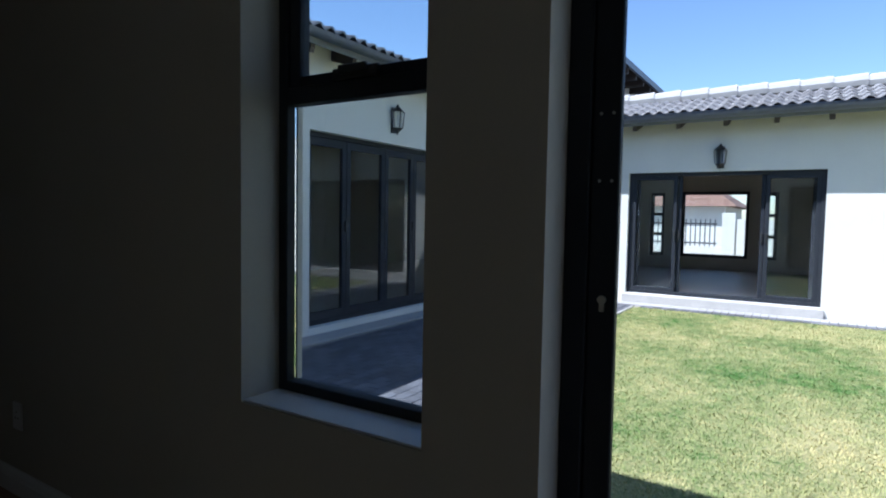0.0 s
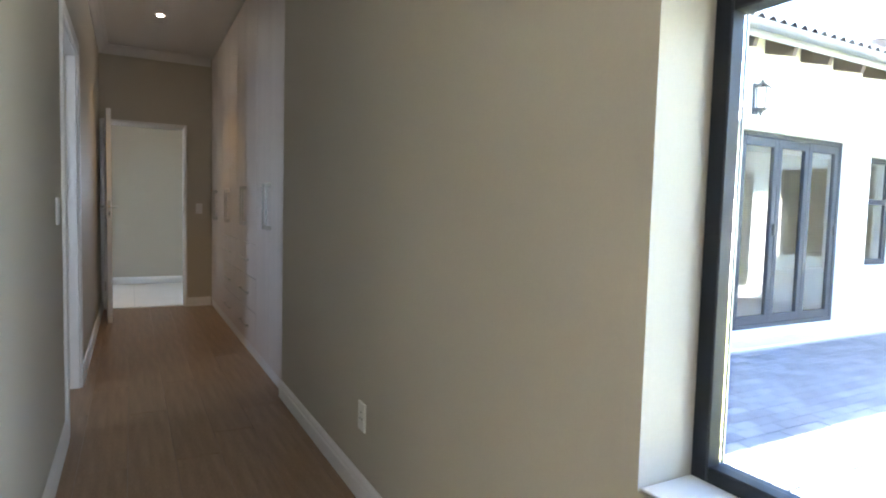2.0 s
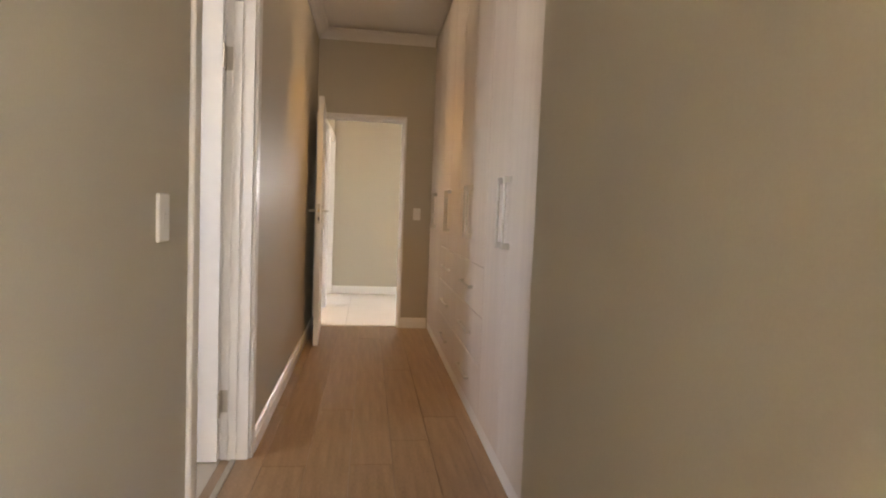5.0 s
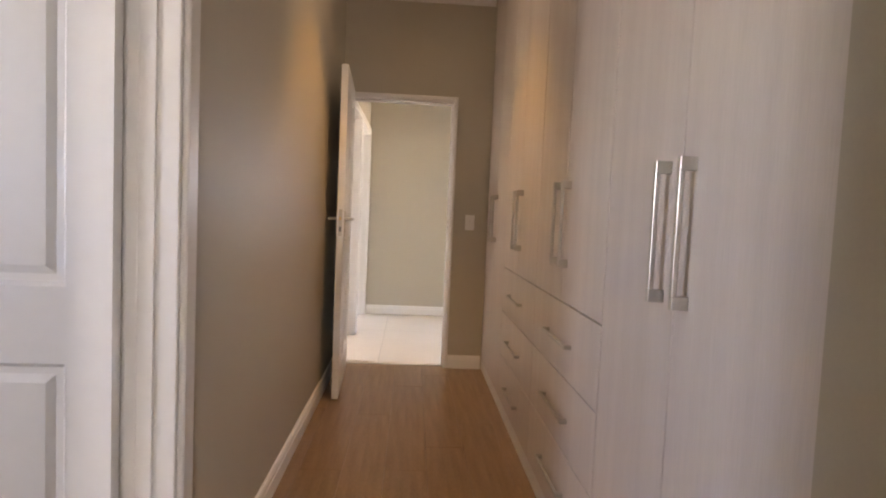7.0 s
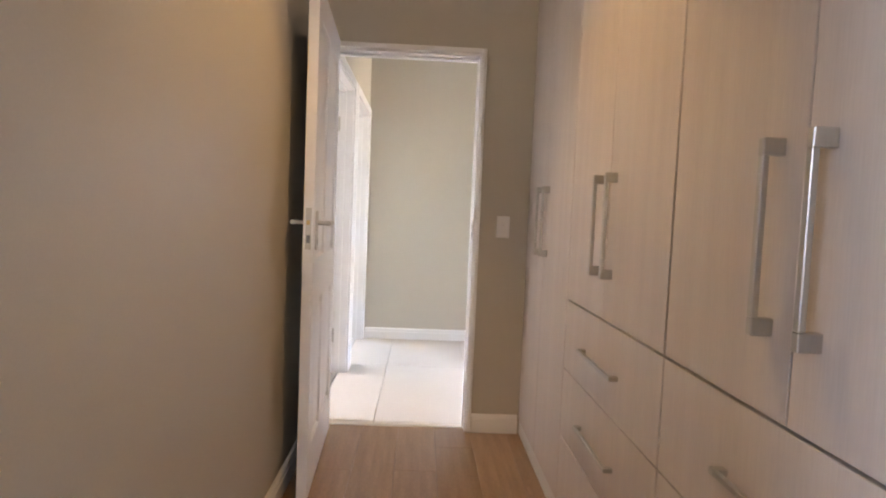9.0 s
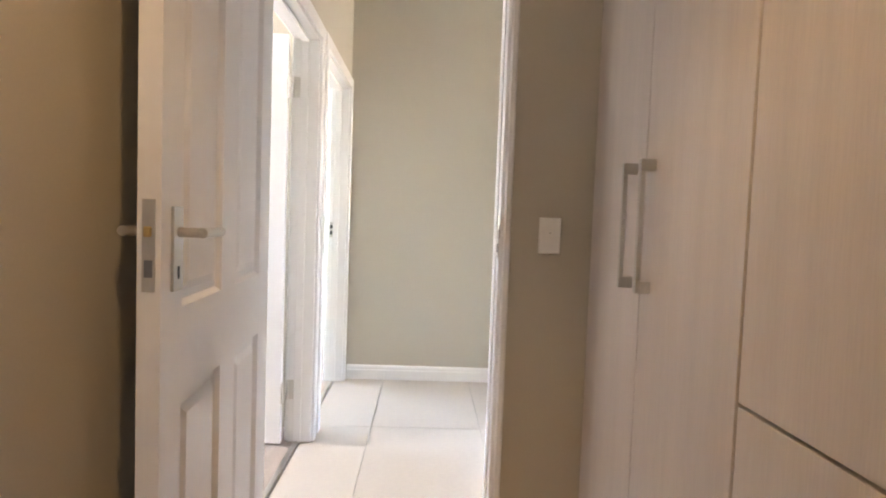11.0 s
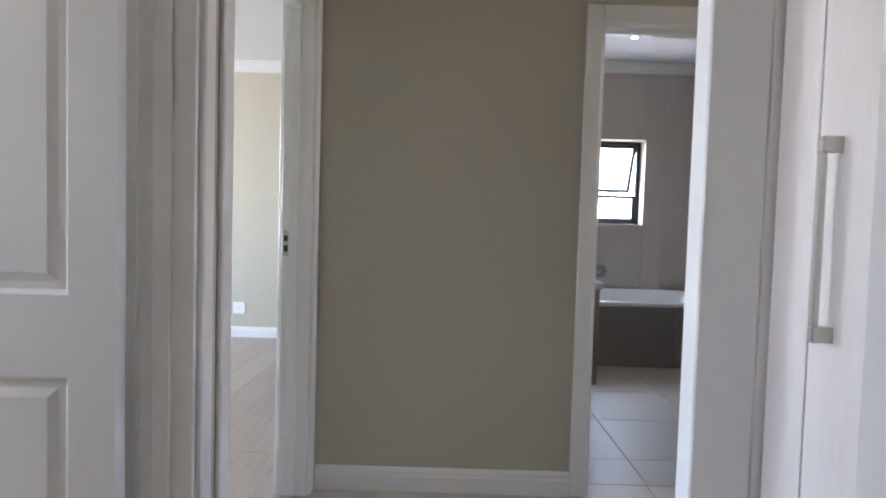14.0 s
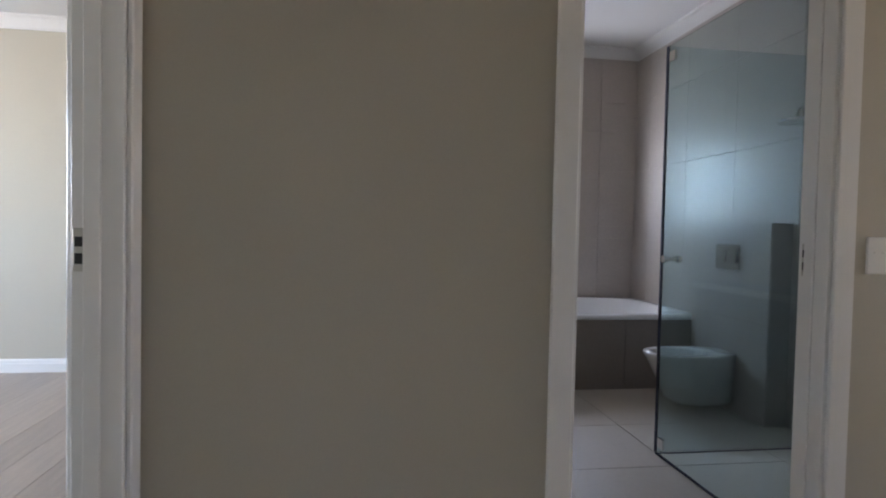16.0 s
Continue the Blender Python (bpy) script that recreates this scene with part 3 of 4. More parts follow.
def strike_plate(frame_ob, x, y, z, side):
    """Steel strike plate let into a lining that faces along local x."""
    pl = part("strike_plate", boxes([(x, y - 0.014, z - 0.052, x + side * 0.003, y + 0.014, z + 0.052)], 0.001), STEEL, frame_ob, "steel strike plate")
    part("latch_hole", boxes([(x + side * 0.003, y - 0.008, z + 0.008, x + side * 0.0045, y + 0.009, z + 0.032), (x + side * 0.003, y - 0.008, z - 0.034, x + side * 0.0045, y + 0.009, z - 0.008)]), BLACKP, pl)


def panel_door(name, m, w, h, label, handle=True, hinge_side=0):
    """A moulded four-panel leaf: local x from the hinge, y through its thickness, z up."""
    t = 0.04
    ob = thing(name, m, label, "door")
    st, mid = 0.10, 0.12
    xs = ((st, (w - mid) / 2), ((w + mid) / 2, w - st))
    zs = ((0.20, 0.79), (0.965, h - 0.13))
    holes = [(*x, *z) for x in xs for z in zs]
    bm = wall_bm('y', 0, t, 0, w, 0, h, holes)
    part("leaf", bm, DOORW, ob)
    for x0, x1 in xs:
        for z0, z1 in zs:
            bm = bmesh.new()
            for ya, yb, yc in ((0.0005, 0.012, 0.004), (t - 0.0005, t - 0.012, t - 0.004)):
                rings = []
                for d, y in ((0, ya), (0.010, yb), (0.026, yb), (0.045, yc)):
                    rings.append([bm.verts.new((x, y, z)) for x, z in ((x0 + d, z0 + d), (x1 - d, z0 + d), (x1 - d, z1 - d), (x0 + d, z1 - d))])
                for a, b in zip(rings, rings[1:]):
                    for i in range(4):
                        bm.faces.new([a[i], a[(i + 1) % 4], b[(i + 1) % 4], b[i]])
                bm.faces.new(rings[-1])
            part("panel", bm, DOORW, ob)
    for z in (0.25, h - 0.25):
        bm = boxes([(-0.004, -0.003, z - 0.05, 0.03, 0.0, z + 0.05)], 0.001) if hinge_side == 0 else boxes([(-0.003, 0.002, z - 0.05, 0.0, 0.036, z + 0.05)], 0.0)
        cyl(bm, (-0.006, -0.005 if hinge_side == 0 else t + 0.004, z - 0.05), (-0.006, -0.005 if hinge_side == 0 else t + 0.004, z + 0.05), 0.006, seg=10)
        part("hinge", bm, STEEL, ob, "steel butt hinge")
    if handle:
        part("lock_forend", boxes([(w, 0.009, 1.005, w + 0.002, t - 0.009, 1.165)]), STEEL, ob, "steel lock forend")
        part("latch", boxes([(w + 0.002, 0.013, 1.10, w + 0.009, t - 0.014, 1.118)], 0.002), BRASS, ob, "brass latch bolt")
        part("deadbolt", boxes([(w + 0.002, 0.013, 1.03, w + 0.003, t - 0.013, 1.06)]), GUTTER, ob, "dark lock bolt")
        for y, d in ((0.0, -1), (t, 1)):
            hd = part("handle_plate", boxes([(w - 0.088, y, 1.0, w - 0.043, y + d * 0.006, 1.154)], 0.001), STEEL, ob, "brushed steel handle plate")
            bm = bmesh.new()
            cyl(bm, (w - 0.065, y, 1.107), (w - 0.065, y + d * 0.05, 1.107), 0.009)
            cyl(bm, (w - 0.057, y + d * 0.05, 1.107), (w - 0.17, y + d * 0.05, 1.107), 0.0095)
            part("lever", bm, STEEL, hd, smooth=False)
            part("keyhole", boxes([(w - 0.069, y + d * 0.006, 1.022, w - 0.061, y + d * 0.0072, 1.045)]), BLACKP, hd)
    return ob


F1 = door_frame("door_frame_passage_end", pose(0.002, 0.0, 0.0), 0.826, 2.014, 0.12, "white timber door frame at the passage end", 0.022)
strike_plate(F1, 0.808, 0.014, 1.09, -1)
part("striker_lip", boxes([(0.799, -0.018, 1.098, 0.808, 0.004, 1.128)], 0.003), STEEL, F1, "bent steel striker lip")
L1 = panel_door("panel_door", Matrix.Translation((0.045, -0.014, 0.008)) @ pose(0, 0, 0, 0, 0, -87.2), 0.815, 2.027, "white moulded panel door standing open in the passage")
F2 = door_frame("door_frame_ensuite", Matrix.Translation((0.0, -3.86, 0)) @ pose(0, 0, 0, 0, 0, 90), 0.88, 2.04, 0.12, "white timber door frame to the en-suite", 0.065)
L2 = panel_door("panel_door", Matrix.Translation((-0.125, -3.003, 0.012)) @ pose(0, 0, 0, 0, 0, 181), 0.83, 2.01, "white moulded panel door opened into the en-suite", hinge_side=1)
F3 = door_frame("door_frame_study", Matrix.Translation((0.03, 0.15, 0)) @ pose(0, 0, 0, 0, 0, 90), 0.94, 2.02, 0.12, "white timber door frame in the tiled lobby", 0.056)
L3 = panel_door("panel_door", Matrix.Translation((-0.112, 1.056, 0.012)) @ pose(0, 0, 0, 0, 0, 182), 0.863, 1.995, "white moulded panel door opened into a bright room", hinge_side=1)
F4 = door_frame("door_frame_bedroom", Matrix.Translation((0.03, 1.25, 0)) @ pose(0, 0, 0, 0, 0, 90), 0.938, 2.02, 0.12, "white timber door frame to the second bedroom", 0.062)
strike_plate(F4, 0.92, 0.10, 1.05, -1)
F5 = door_frame("door_frame_bathroom", pose(1.20, 2.255, 0), 0.835, 2.0, 0.12, "white timber door frame to the bathroom", 0.07)
strike_plate(F5, 0.817, 0.09, 1.045, -1)
for z in (0.25, 1.75):
    part("hinge", boxes([(0.018, 0.085, z - 0.05, 0.021, 0.118, z + 0.05)]), STEEL, F5, "steel butt hinge")
for fr, x in ((F2, 0.862), (F3, 0.922)):
    for z in (0.27, 1.77):
        bm = boxes([(x - 0.003, 0.085, z - 0.05, x, 0.119, z + 0.05)], 0.0008)
        cyl(bm, (x - 0.004, 0.122, z - 0.05), (x - 0.004, 0.122, z + 0.05), 0.006, seg=10)
        part("hinge", bm, STEEL, fr, "steel butt hinge")
for nm, x0, y0, x1, y1 in (("door_threshold", 0.02, 0.045, 0.81, 0.065),):
    structure(nm, boxes([(x0, y0, -0.006, x1, y1, 0.006)], 0.002), STEEL, "thin metal floor strip under the door", "threshold")
structure("door_threshold", boxes([(-0.055, 1.27, -0.006, -0.03, 2.17, 0.006)], 0.002), STEEL, "thin metal floor strip under the door", "threshold")
structure("door_threshold", boxes([(-0.075, -3.84, -0.006, -0.05, -3.0, 0.006)], 0.002), STEEL, "thin metal floor strip under the door", "threshold")
structure("door_threshold", boxes([(-0.055, 0.17, -0.006, -0.03, 1.08, 0.006)], 0.002), STEEL, "thin metal floor strip under the door", "threshold")


# ---- built-in cupboards ----
CX = 1.102


def bar_handle(parent, x, y, z0, z1, upright=True):
    """A square-ended D handle; upright along z at y, or level along y from z0 to z1 at height y."""
    e, r, out = 0.028, 0.007, 0.036
    if upright:
        rows = [(x - out, y - 0.008, z0, x, y + 0.008, z0 + e), (x - out, y - 0.008, z1 - e, x, y + 0.008, z1), (x - out, y - r, z0 + e, x - out + 0.011, y + r, z1 - e)]
    else:
        rows = [(x - 0.028, z0, y - 0.007, x, z0 + 0.018, y + 0.007), (x - 0.028, z1 - 0.018, y - 0.007, x, z1, y + 0.007), (x - 0.028, z0 + 0.018, y - 0.006, x - 0.018, z1 - 0.018, y + 0.006)]
    part("bar_handle", boxes(rows, 0.0015), STEEL, parent, "brushed steel bar handle")


def cupboard(y0, y1, mid, drawers, label, x=CX, top=2.79, hz=(1.0, 1.312), back=0.58, hand=0.058):
    """One floor-to-ceiling unit between y0 (near) and y1 (far), doors meeting at mid."""
    ob = thing("wardrobe_unit", pose(x, (y0 + y1) / 2, 0), label, "built-in wardrobe", "fitted wardrobe wall")
    oy = (y0 + y1) / 2
    g = 0.0022
    base = 0.87 if drawers else 0.078
    part("carcass", boxes([(0.019, y0 - oy, 0.0, back, y1 - oy, top)]), DARKLINE, ob)
    part("plinth", boxes([(0.004, y0 - oy, 0.0, 0.019, y1 - oy, 0.075)]), TRIM, ob, "white plinth board")
    for a, b, hy in ((y0, mid, mid - hand), (mid, y1, mid + hand)):
        d = part("door", boxes([(0, a - oy + g, base + g, 0.0185, b - oy - g, top)], 0.0012), MELA, ob)
        bar_handle(d, 0, hy - oy, *hz)
    if drawers:
        zs = (0.078, 0.345, 0.606, 0.868)
        for a, b in zip(zs, zs[1:]):
            d = part("drawer_front", boxes([(0, y0 - oy + g, a + g, 0.0185, y1 - oy - g, b - g)], 0.0012), MELA, ob)
            c = (y0 + y1) / 2 + 0.01 - oy
            bar_handle(d, 0, (a + b) / 2 - 0.005, c - 0.17, c + 0.17, False)
    return ob


cupboard(-0.898, -0.004, -0.44, False, "pale grained melamine wardrobe with long steel handles")
cupboard(-1.793, -0.902, -1.34, True, "pale grained melamine wardrobe above three drawers")
cupboard(-2.713, -1.797, -2.24, True, "pale grained melamine wardrobe above three drawers")
cupboard(-3.632, -2.717, -3.165, False, "pale grained melamine wardrobe with paired steel handles")
# Thin dark strip puts the shadow line at the wardrobe end into colour.
structure("shadow_strip_wardrobe", boxes([(1.092, -3.6375, 0, 1.12, -3.6335, 2.79)]), DARKLINE, "dark strip coloured as the shadow line at the wardrobe end", "trim")

# linen cupboard in the lobby
lin = thing("linen_cupboard", pose(1.24, 0.6, 0), "pale linen cupboard with steel bar handle", "cupboard")
part("carcass", boxes([(0.019, -0.475, 0, 0.55, 0.378, 2.79)]), DARKLINE, lin)
for a, b, hy in ((-0.475, 0.25, 0.07), (0.25, 0.378, 0.19)):
    d = part("door", boxes([(0, a + 0.002, 0.08, 0.0185, b - 0.002, 2.79)], 0.0012), MELA, lin)
    if a < 0:
        bar_handle(d, 0, 0.19, 0.965, 1.315)
part("plinth", boxes([(0.004, -0.475, 0, 0.019, 0.378, 0.078)]), TRIM, lin, "white plinth board")
part("side_panel", boxes([(-0.145, 0.38, 0, -0.02, 0.45, 2.79), (-0.02, 0.38, 0, 0.55, 0.45, 2.79)], 0.004), TRIM, lin, "white end panel standing proud")


# ---- switches, sockets and downlights ----
def plate(name, m, w, h, label, rockers=1, socket=False):
    """A wall plate: local x across, z up, facing local -y."""
    ob = thing(name, m, label, "light switch" if not socket else "socket")
    part("cover_plate", boxes([(-w / 2, -0.009, -h / 2, w / 2, 0, h / 2)], 0.003), PLASTIC, ob)
    for k in range(rockers):
        x = (k - (rockers - 1) / 2) * 0.028
        r = part("rocker", boxes([(x - 0.012, -0.0102, -0.02, x + 0.012, -0.009, 0.02)], 0.0005), PLASTIC, ob)
        part("mark", boxes([(x - 0.003, -0.0108, 0.008, x + 0.003, -0.0102, 0.010)]), GROUT, r)
    if socket:
        for x, z in ((0, 0.018), (-0.012, -0.008), (0.012, -0.008)):
            bm = bmesh.new()
            cyl(bm, (x, -0.0096, z), (x, -0.0088, z), 0.004, seg=10)
            part("pin_hole", bm, BLACKP, ob)
    return ob


plate("light_switch", pose(0.969, 0, 1.114), 0.07, 0.115, "white single light switch on beige wall")
plate("light_switch", pose(0.0, -4.134, 1.11, 0, 0, 90), 0.075, 0.12, "white single light switch by the door frame")
plate("light_switch", pose(2.182, 2.255, 1.065), 0.075, 0.115, "white light switch beside the bathroom door", 2)
plate("wall_socket", pose(1.09, -5.04, 0.335, 0, 0, -90), 0.075, 0.115, "white wall socket above the skirting", 0, True)
plate("wall_socket", pose(-1.38, 5.36, 0.28), 0.12, 0.115, "white wall socket above the skirting", 1, True)


def downlight(x, y, power, colour, cz=CZ, label="recessed ceiling downlight, switched on"):
    ob = thing("downlight", pose(x, y, cz), label, "ceiling light", "recessed downlights")
    bm = bmesh.new()
    bmesh.ops.create_cone(bm, cap_ends=True, segments=20, radius1=0.036, radius2=0.045, depth=0.006, matrix=pose(0, 0, -0.003))
    part("trim_ring", bm, TRIM, ob, "white trim ring")
    bm = bmesh.new()
    cyl(bm, (0, 0, -0.0085), (0, 0, -0.0062), 0.019, seg=18)
    part("lens", bm, BULB, ob, "glowing lamp lens")
    if power:
        spot_lamp("downlight_beam", x, y, cz - 0.02, power, colour)


downlight(0.52, -1.40, 0.66, WARM)
downlight(2.16, 4.9, 0.04, WARM)
downlight(-1.46, 4.54, 0, WARM, CZ2)


# ---- courtyard lanterns ----
def lantern(m):
    """A hexagonal wall lantern on a back plate: local -y faces out."""
    ob = thing("wall_lantern", m, "black half-lantern with frosted panes on plaster", "wall light", "courtyard lanterns")
    part("back_plate", boxes([(-0.05, -0.012, -0.16, 0.05, 0, 0.16)], 0.004), LANTERN, ob)
    bm = bmesh.new()
    cyl(bm, (0, -0.07, 0.10), (0, -0.07, 0.155), 0.095, 0.03, 6)
    cyl(bm, (0, -0.07, 0.155), (0, -0.07, 0.19), 0.028, 0.012, 6)
    part("cap", bm, LANTERN, ob)
    bm = bmesh.new()
    cyl(bm, (0, -0.07, -0.14), (0, -0.07, -0.10), 0.03, 0.075, 6)
    cyl(bm, (0, -0.07, -0.18), (0, -0.07, -0.14), 0.01, 0.02, 6)
    part("base", bm, LANTERN, ob)
    for k in range(6):
        a = math.pi / 3 * k
        bm = bmesh.new()
        cyl(bm, (0.068 * math.cos(a), -0.07 + 0.068 * math.sin(a), -0.10), (0.086 * math.cos(a), -0.07 + 0.086 * math.sin(a), 0.10), 0.006, seg=6)
        part("bar", bm, LANTERN, ob)
    bm = bmesh.new()
    cyl(bm, (0, -0.07, -0.098), (0, -0.07, 0.098), 0.058, 0.072, 6)
    part("pane", bm, LANTGL, ob, "frosted glass pane")
    return ob


l0 = lantern(pose(5.95, NY, 2.385))
copy_thing(l0, pose(EX, -6.68, 2.12, 0, 0, -90))

# ---- bathroom fittings ----
TUBF = 4.597
tub = thing("bathtub", pose(2.12, TUBF, 0), "white built-in bathtub in a tiled surround", "bathtub")
tx0, tx1, ty1, tz = 1.16 - 2.12, BX - 2.12 - 0.012, BY - TUBF - 0.014, 0.535
part("surround", boxes([(tx0, 0.012, 0, tx1, 0.03, tz - 0.035)]), GROUT, tub)
bm = bmesh.new()
rings = []
for d, z in ((0.0, tz - 0.03), (0.0, tz), (0.05, tz + 0.006), (0.085, tz - 0.002), (0.14, 0.22), (0.22, 0.15)):
    ring = []
    n = 32
    for k in range(n):
        a = 2 * math.pi * k / n
        c, s_ = math.cos(a), math.sin(a)
        e = 0.16 if d < 0.04 else 0.42
        px = math.copysign(abs(c) ** e, c) * ((tx1 - tx0) / 2 - d)
        py = math.copysign(abs(s_) ** e, s_) * ((ty1 + 0.0) / 2 - d)
        ring.append(bm.verts.new(((tx0 + tx1) / 2 + px, ty1 / 2 + py, z)))
    rings.append(ring)
for a, b in zip(rings, rings[1:]):
    for k in range(n):
        bm.faces.new([a[k], a[(k + 1) % n], b[(k + 1) % n], b[k]])
bm.faces.new(rings[-1])
part("basin", bm, ACRYL, tub, "white acrylic basin", True)
for i in range(4):
    a = tx1 - 0.6 * (i + 1)
    if a + 0.597 > tx0:
        part("tile", boxes([(max(a, tx0), 0.004, 0.002, a + 0.597, 0.012, tz - 0.034)], 0.0012), TUBTILE, tub)
bm = bmesh.new()
cyl(bm, (0.0, 1.148, 0.72), (0.0, 1.12, 0.72), 0.065, seg=20)
cyl(bm, (0.0, 1.12, 0.72), (0.0, 1.08, 0.72), 0.024, seg=14)
cyl(bm, (-0.01, 1.085, 0.72), (-0.08, 1.05, 0.69), 0.008, seg=8)
mixer = tagged(new("bath_mixer", finish("bath_mixer", bm, CHROME)), "round chrome bath mixer with lever on tiles", "tap")
mixer.matrix_world = pose(2.16, TUBF, -0.01)

# wall-hung toilet on a tiled half wall
bxx = 2.97
hw = thing("cistern_wall", pose(bxx, 4.13, 0), "tiled half-height cistern wall behind the toilet", "half wall", kind="structure")
part("core", boxes([(0.008, -0.385, 0, BX - bxx - 0.012, 0.385, 1.19)]), GROUT, hw)
for j in range(2):
    part("tile", boxes([(0, -0.39, 0.002 + 0.6 * j, 0.008, 0.39, min(1.19, 0.6 * j + 0.598))], 0.0012), WTILE, hw)
part("tile", boxes([(0.0, -0.393, 1.19, BX - bxx - 0.012, 0.393, 1.2)], 0.0012), WTILE, hw)
part("tile", boxes([(0.008, -0.393, 0.002, BX - bxx - 0.012, -0.385, 1.19)], 0.0012), WTILE, hw)
flush = thing("flush_plate", pose(bxx, 4.125, 0.985), "polished chrome dual flush plate", "flush plate")
part("plate", boxes([(-0.012, -0.12, -0.08, 0, 0.12, 0.08)], 0.003), CHROME, flush)
for a, b in ((-0.10, -0.01), (0.01, 0.10)):
    bm = boxes([(-0.010, a, -0.045, 0.0, b, 0.045)], 0.002)
    bmesh.ops.rotate(bm, verts=bm.verts, cent=(-0.005, 0, 0), matrix=Matrix.Rotation(radians(7), 3, 'Y'))
    bmesh.ops.translate(bm, verts=bm.verts, vec=(-0.012, 0, 0.01))
    part("button", bm, CHROME, flush)
wc = thing("toilet", pose(bxx, 4.11, -0.04), "white wall-hung porcelain toilet without a seat", "toilet")


def bowl_ring(bm, length, width, z, shift=0.0, n=28):
    ring = []
    for k in range(n):
        a = 2 * math.pi * k / n
        x = -length / 2 + math.cos(a) * length / 2
        if x > -0.03:
            x = -0.001
        ring.append(bm.verts.new((x + shift, math.copysign(abs(math.sin(a)) ** 0.8, math.sin(a)) * width / 2, z)))
    return ring


bm = bmesh.new()
rr = [bowl_ring(bm, l, w, z) for l, w, z in ((0.36, 0.20, 0.09), (0.42, 0.25, 0.13), (0.48, 0.31, 0.26), (0.54, 0.36, 0.375), (0.56, 0.375, 0.405), (0.555, 0.37, 0.415))]
for a, b in zip(rr, rr[1:]):
    for k in range(28):
        bm.faces.new([a[k], a[(k + 1) % 28], b[(k + 1) % 28], b[k]])
bm.faces.new(rr[0])
# rim and hollow
inner = []
for k, (l, w, z) in enumerate(((0.36, 0.27, 0.418), (0.34, 0.25, 0.405), (0.30, 0.22, 0.30), (0.16, 0.12, 0.20))):
    inner.append([bm.verts.new((-0.335 + math.cos(2 * math.pi * q / 28) * l / 2, math.sin(2 * math.pi * q / 28) * w / 2, z)) for q in range(28)])
for a, b in zip([rr[-1], *inner], inner):
    for k in range(28):
        bm.faces.new([a[k], a[(k + 1) % 28], b[(k + 1) % 28], b[k]])
bm.faces.new(inner[-1])
part("bowl", bm, PORC, wc, "", True)
for y in (-0.075, 0.075):
    bm = bmesh.new()
    cyl(bm, (-0.075, y, 0.412), (-0.075, y, 0.424), 0.014, seg=12)
    part("seat_hole_cap", bm, CHROME, wc)

# frameless shower screen: a fixed return and a leaf with a knob
sx, sy = 2.115, 3.41
shw = thing("shower_screen", pose(sx, sy, 0), "frameless clear glass shower enclosure with chrome fittings", "shower screen")
g1 = part("glass_door", boxes([(-0.004, -1.02, 0.012, 0.004, 0, 2.06)], 0.001), SHGLASS, shw)
g2 = part("glass_panel", boxes([(0.006, -0.004, 0.012, BX - sx - 0.014, 0.004, 2.06)], 0.001), SHGLASS, shw)
g1.visible_shadow = g2.visible_shadow = False
part("edge_channel", boxes([(-0.008, -0.004, 0.012, 0.0, 0.012, 2.06)], 0.001), GLEDGE, shw, "dark polished glass edge")
part("floor_channel", boxes([(-0.006, -1.02, 0, 0.006, 0.006, 0.0115), (0.006, -0.005, 0, BX - sx - 0.014, 0.005, 0.006)], 0.001), GLEDGE, shw)
bm = bmesh.new()
cyl(bm, (-0.035, -0.09, 1.0), (0.035, -0.09, 1.0), 0.010)
cyl(bm, (-0.05, -0.09, 1.0), (-0.03, -0.09, 1.0), 0.018)
cyl(bm, (0.03, -0.09, 1.0), (0.05, -0.09, 1.0), 0.018)
part("knob", bm, CHROME, g1, "chrome knob")
for z in (0.07, 2.0):
    part("clip", boxes([(-0.01, -0.07, z - 0.025, 0.01, -0.02, z + 0.025)], 0.002), CHROME, g1, "chrome glass clip")
rose = thing("overhead_shower", pose(BX, 3.27, 1.73), "chrome shower arm with flat round rose", "shower")
bm = bmesh.new()
cyl(bm, (-0.012, 0, 0), (-0.38, 0, 0.02), 0.011)
part("arm", bm, CHROME, rose)
bm = bmesh.new()
cyl(bm, (-0.38, 0, -0.03), (-0.38, 0, 0.02), 0.02, 0.012)
cyl(bm, (-0.38, 0, -0.045), (-0.38, 0, -0.03), 0.10, 0.09, 24)
part("rose", bm, CHROME, rose)
van = thing("vanity", pose(1.16, 3.65, 0), "grey wall-hung vanity with a pale top", "vanity")
part("cabinet", boxes([(0, -0.44, 0.22, 0.335, 0.44, 0.79)], 0.003), TUBTILE, van)
part("vanity_top", boxes([(0, -0.46, 0.79, 0.352, 0.46, 0.83)], 0.006), PORC, van, "white basin top")

# ---- beyond the street windows ----
bw = thing("boundary_wall", pose(21, -5.38, -0.26), "cream plastered boundary wall with a pillar", "boundary wall")
part("panel", boxes([(0, -8, 0, 0.22, -0.2, 1.5)]), PLASTER, bw)
part("low_wall", boxes([(0, -0.2, 0, 0.22, 9, 0.58)]), PLASTER, bw)
part("pillar", boxes([(-0.06, -0.45, 0, 0.28, -0.05, 1.7)], 0.01), PLASTER, bw)
fn = thing("palisade_fence", pose(21.1, -5.38, 0.31), "dark steel bar fence on a low wall", "fence")
for z in (0.10, 0.74):
    part("rail", boxes([(-0.02, 0.1, z, 0.02, 8.9, z + 0.05)]), FENCE, fn)
for k in range(58):
    part("bar", boxes([(-0.012, 0.15 + 0.15 * k, 0.0, 0.012, 0.185 + 0.15 * k, 0.92)]), FENCE, fn)
nb = thing("neighbour_house", pose(34, -4.1, -0.26), "pale neighbour house with a russet roof", "house")
part("wall", boxes([(0, 0, 0, 9, 14, 2.2)]), PLASTER, nb)
bm = bmesh.new()
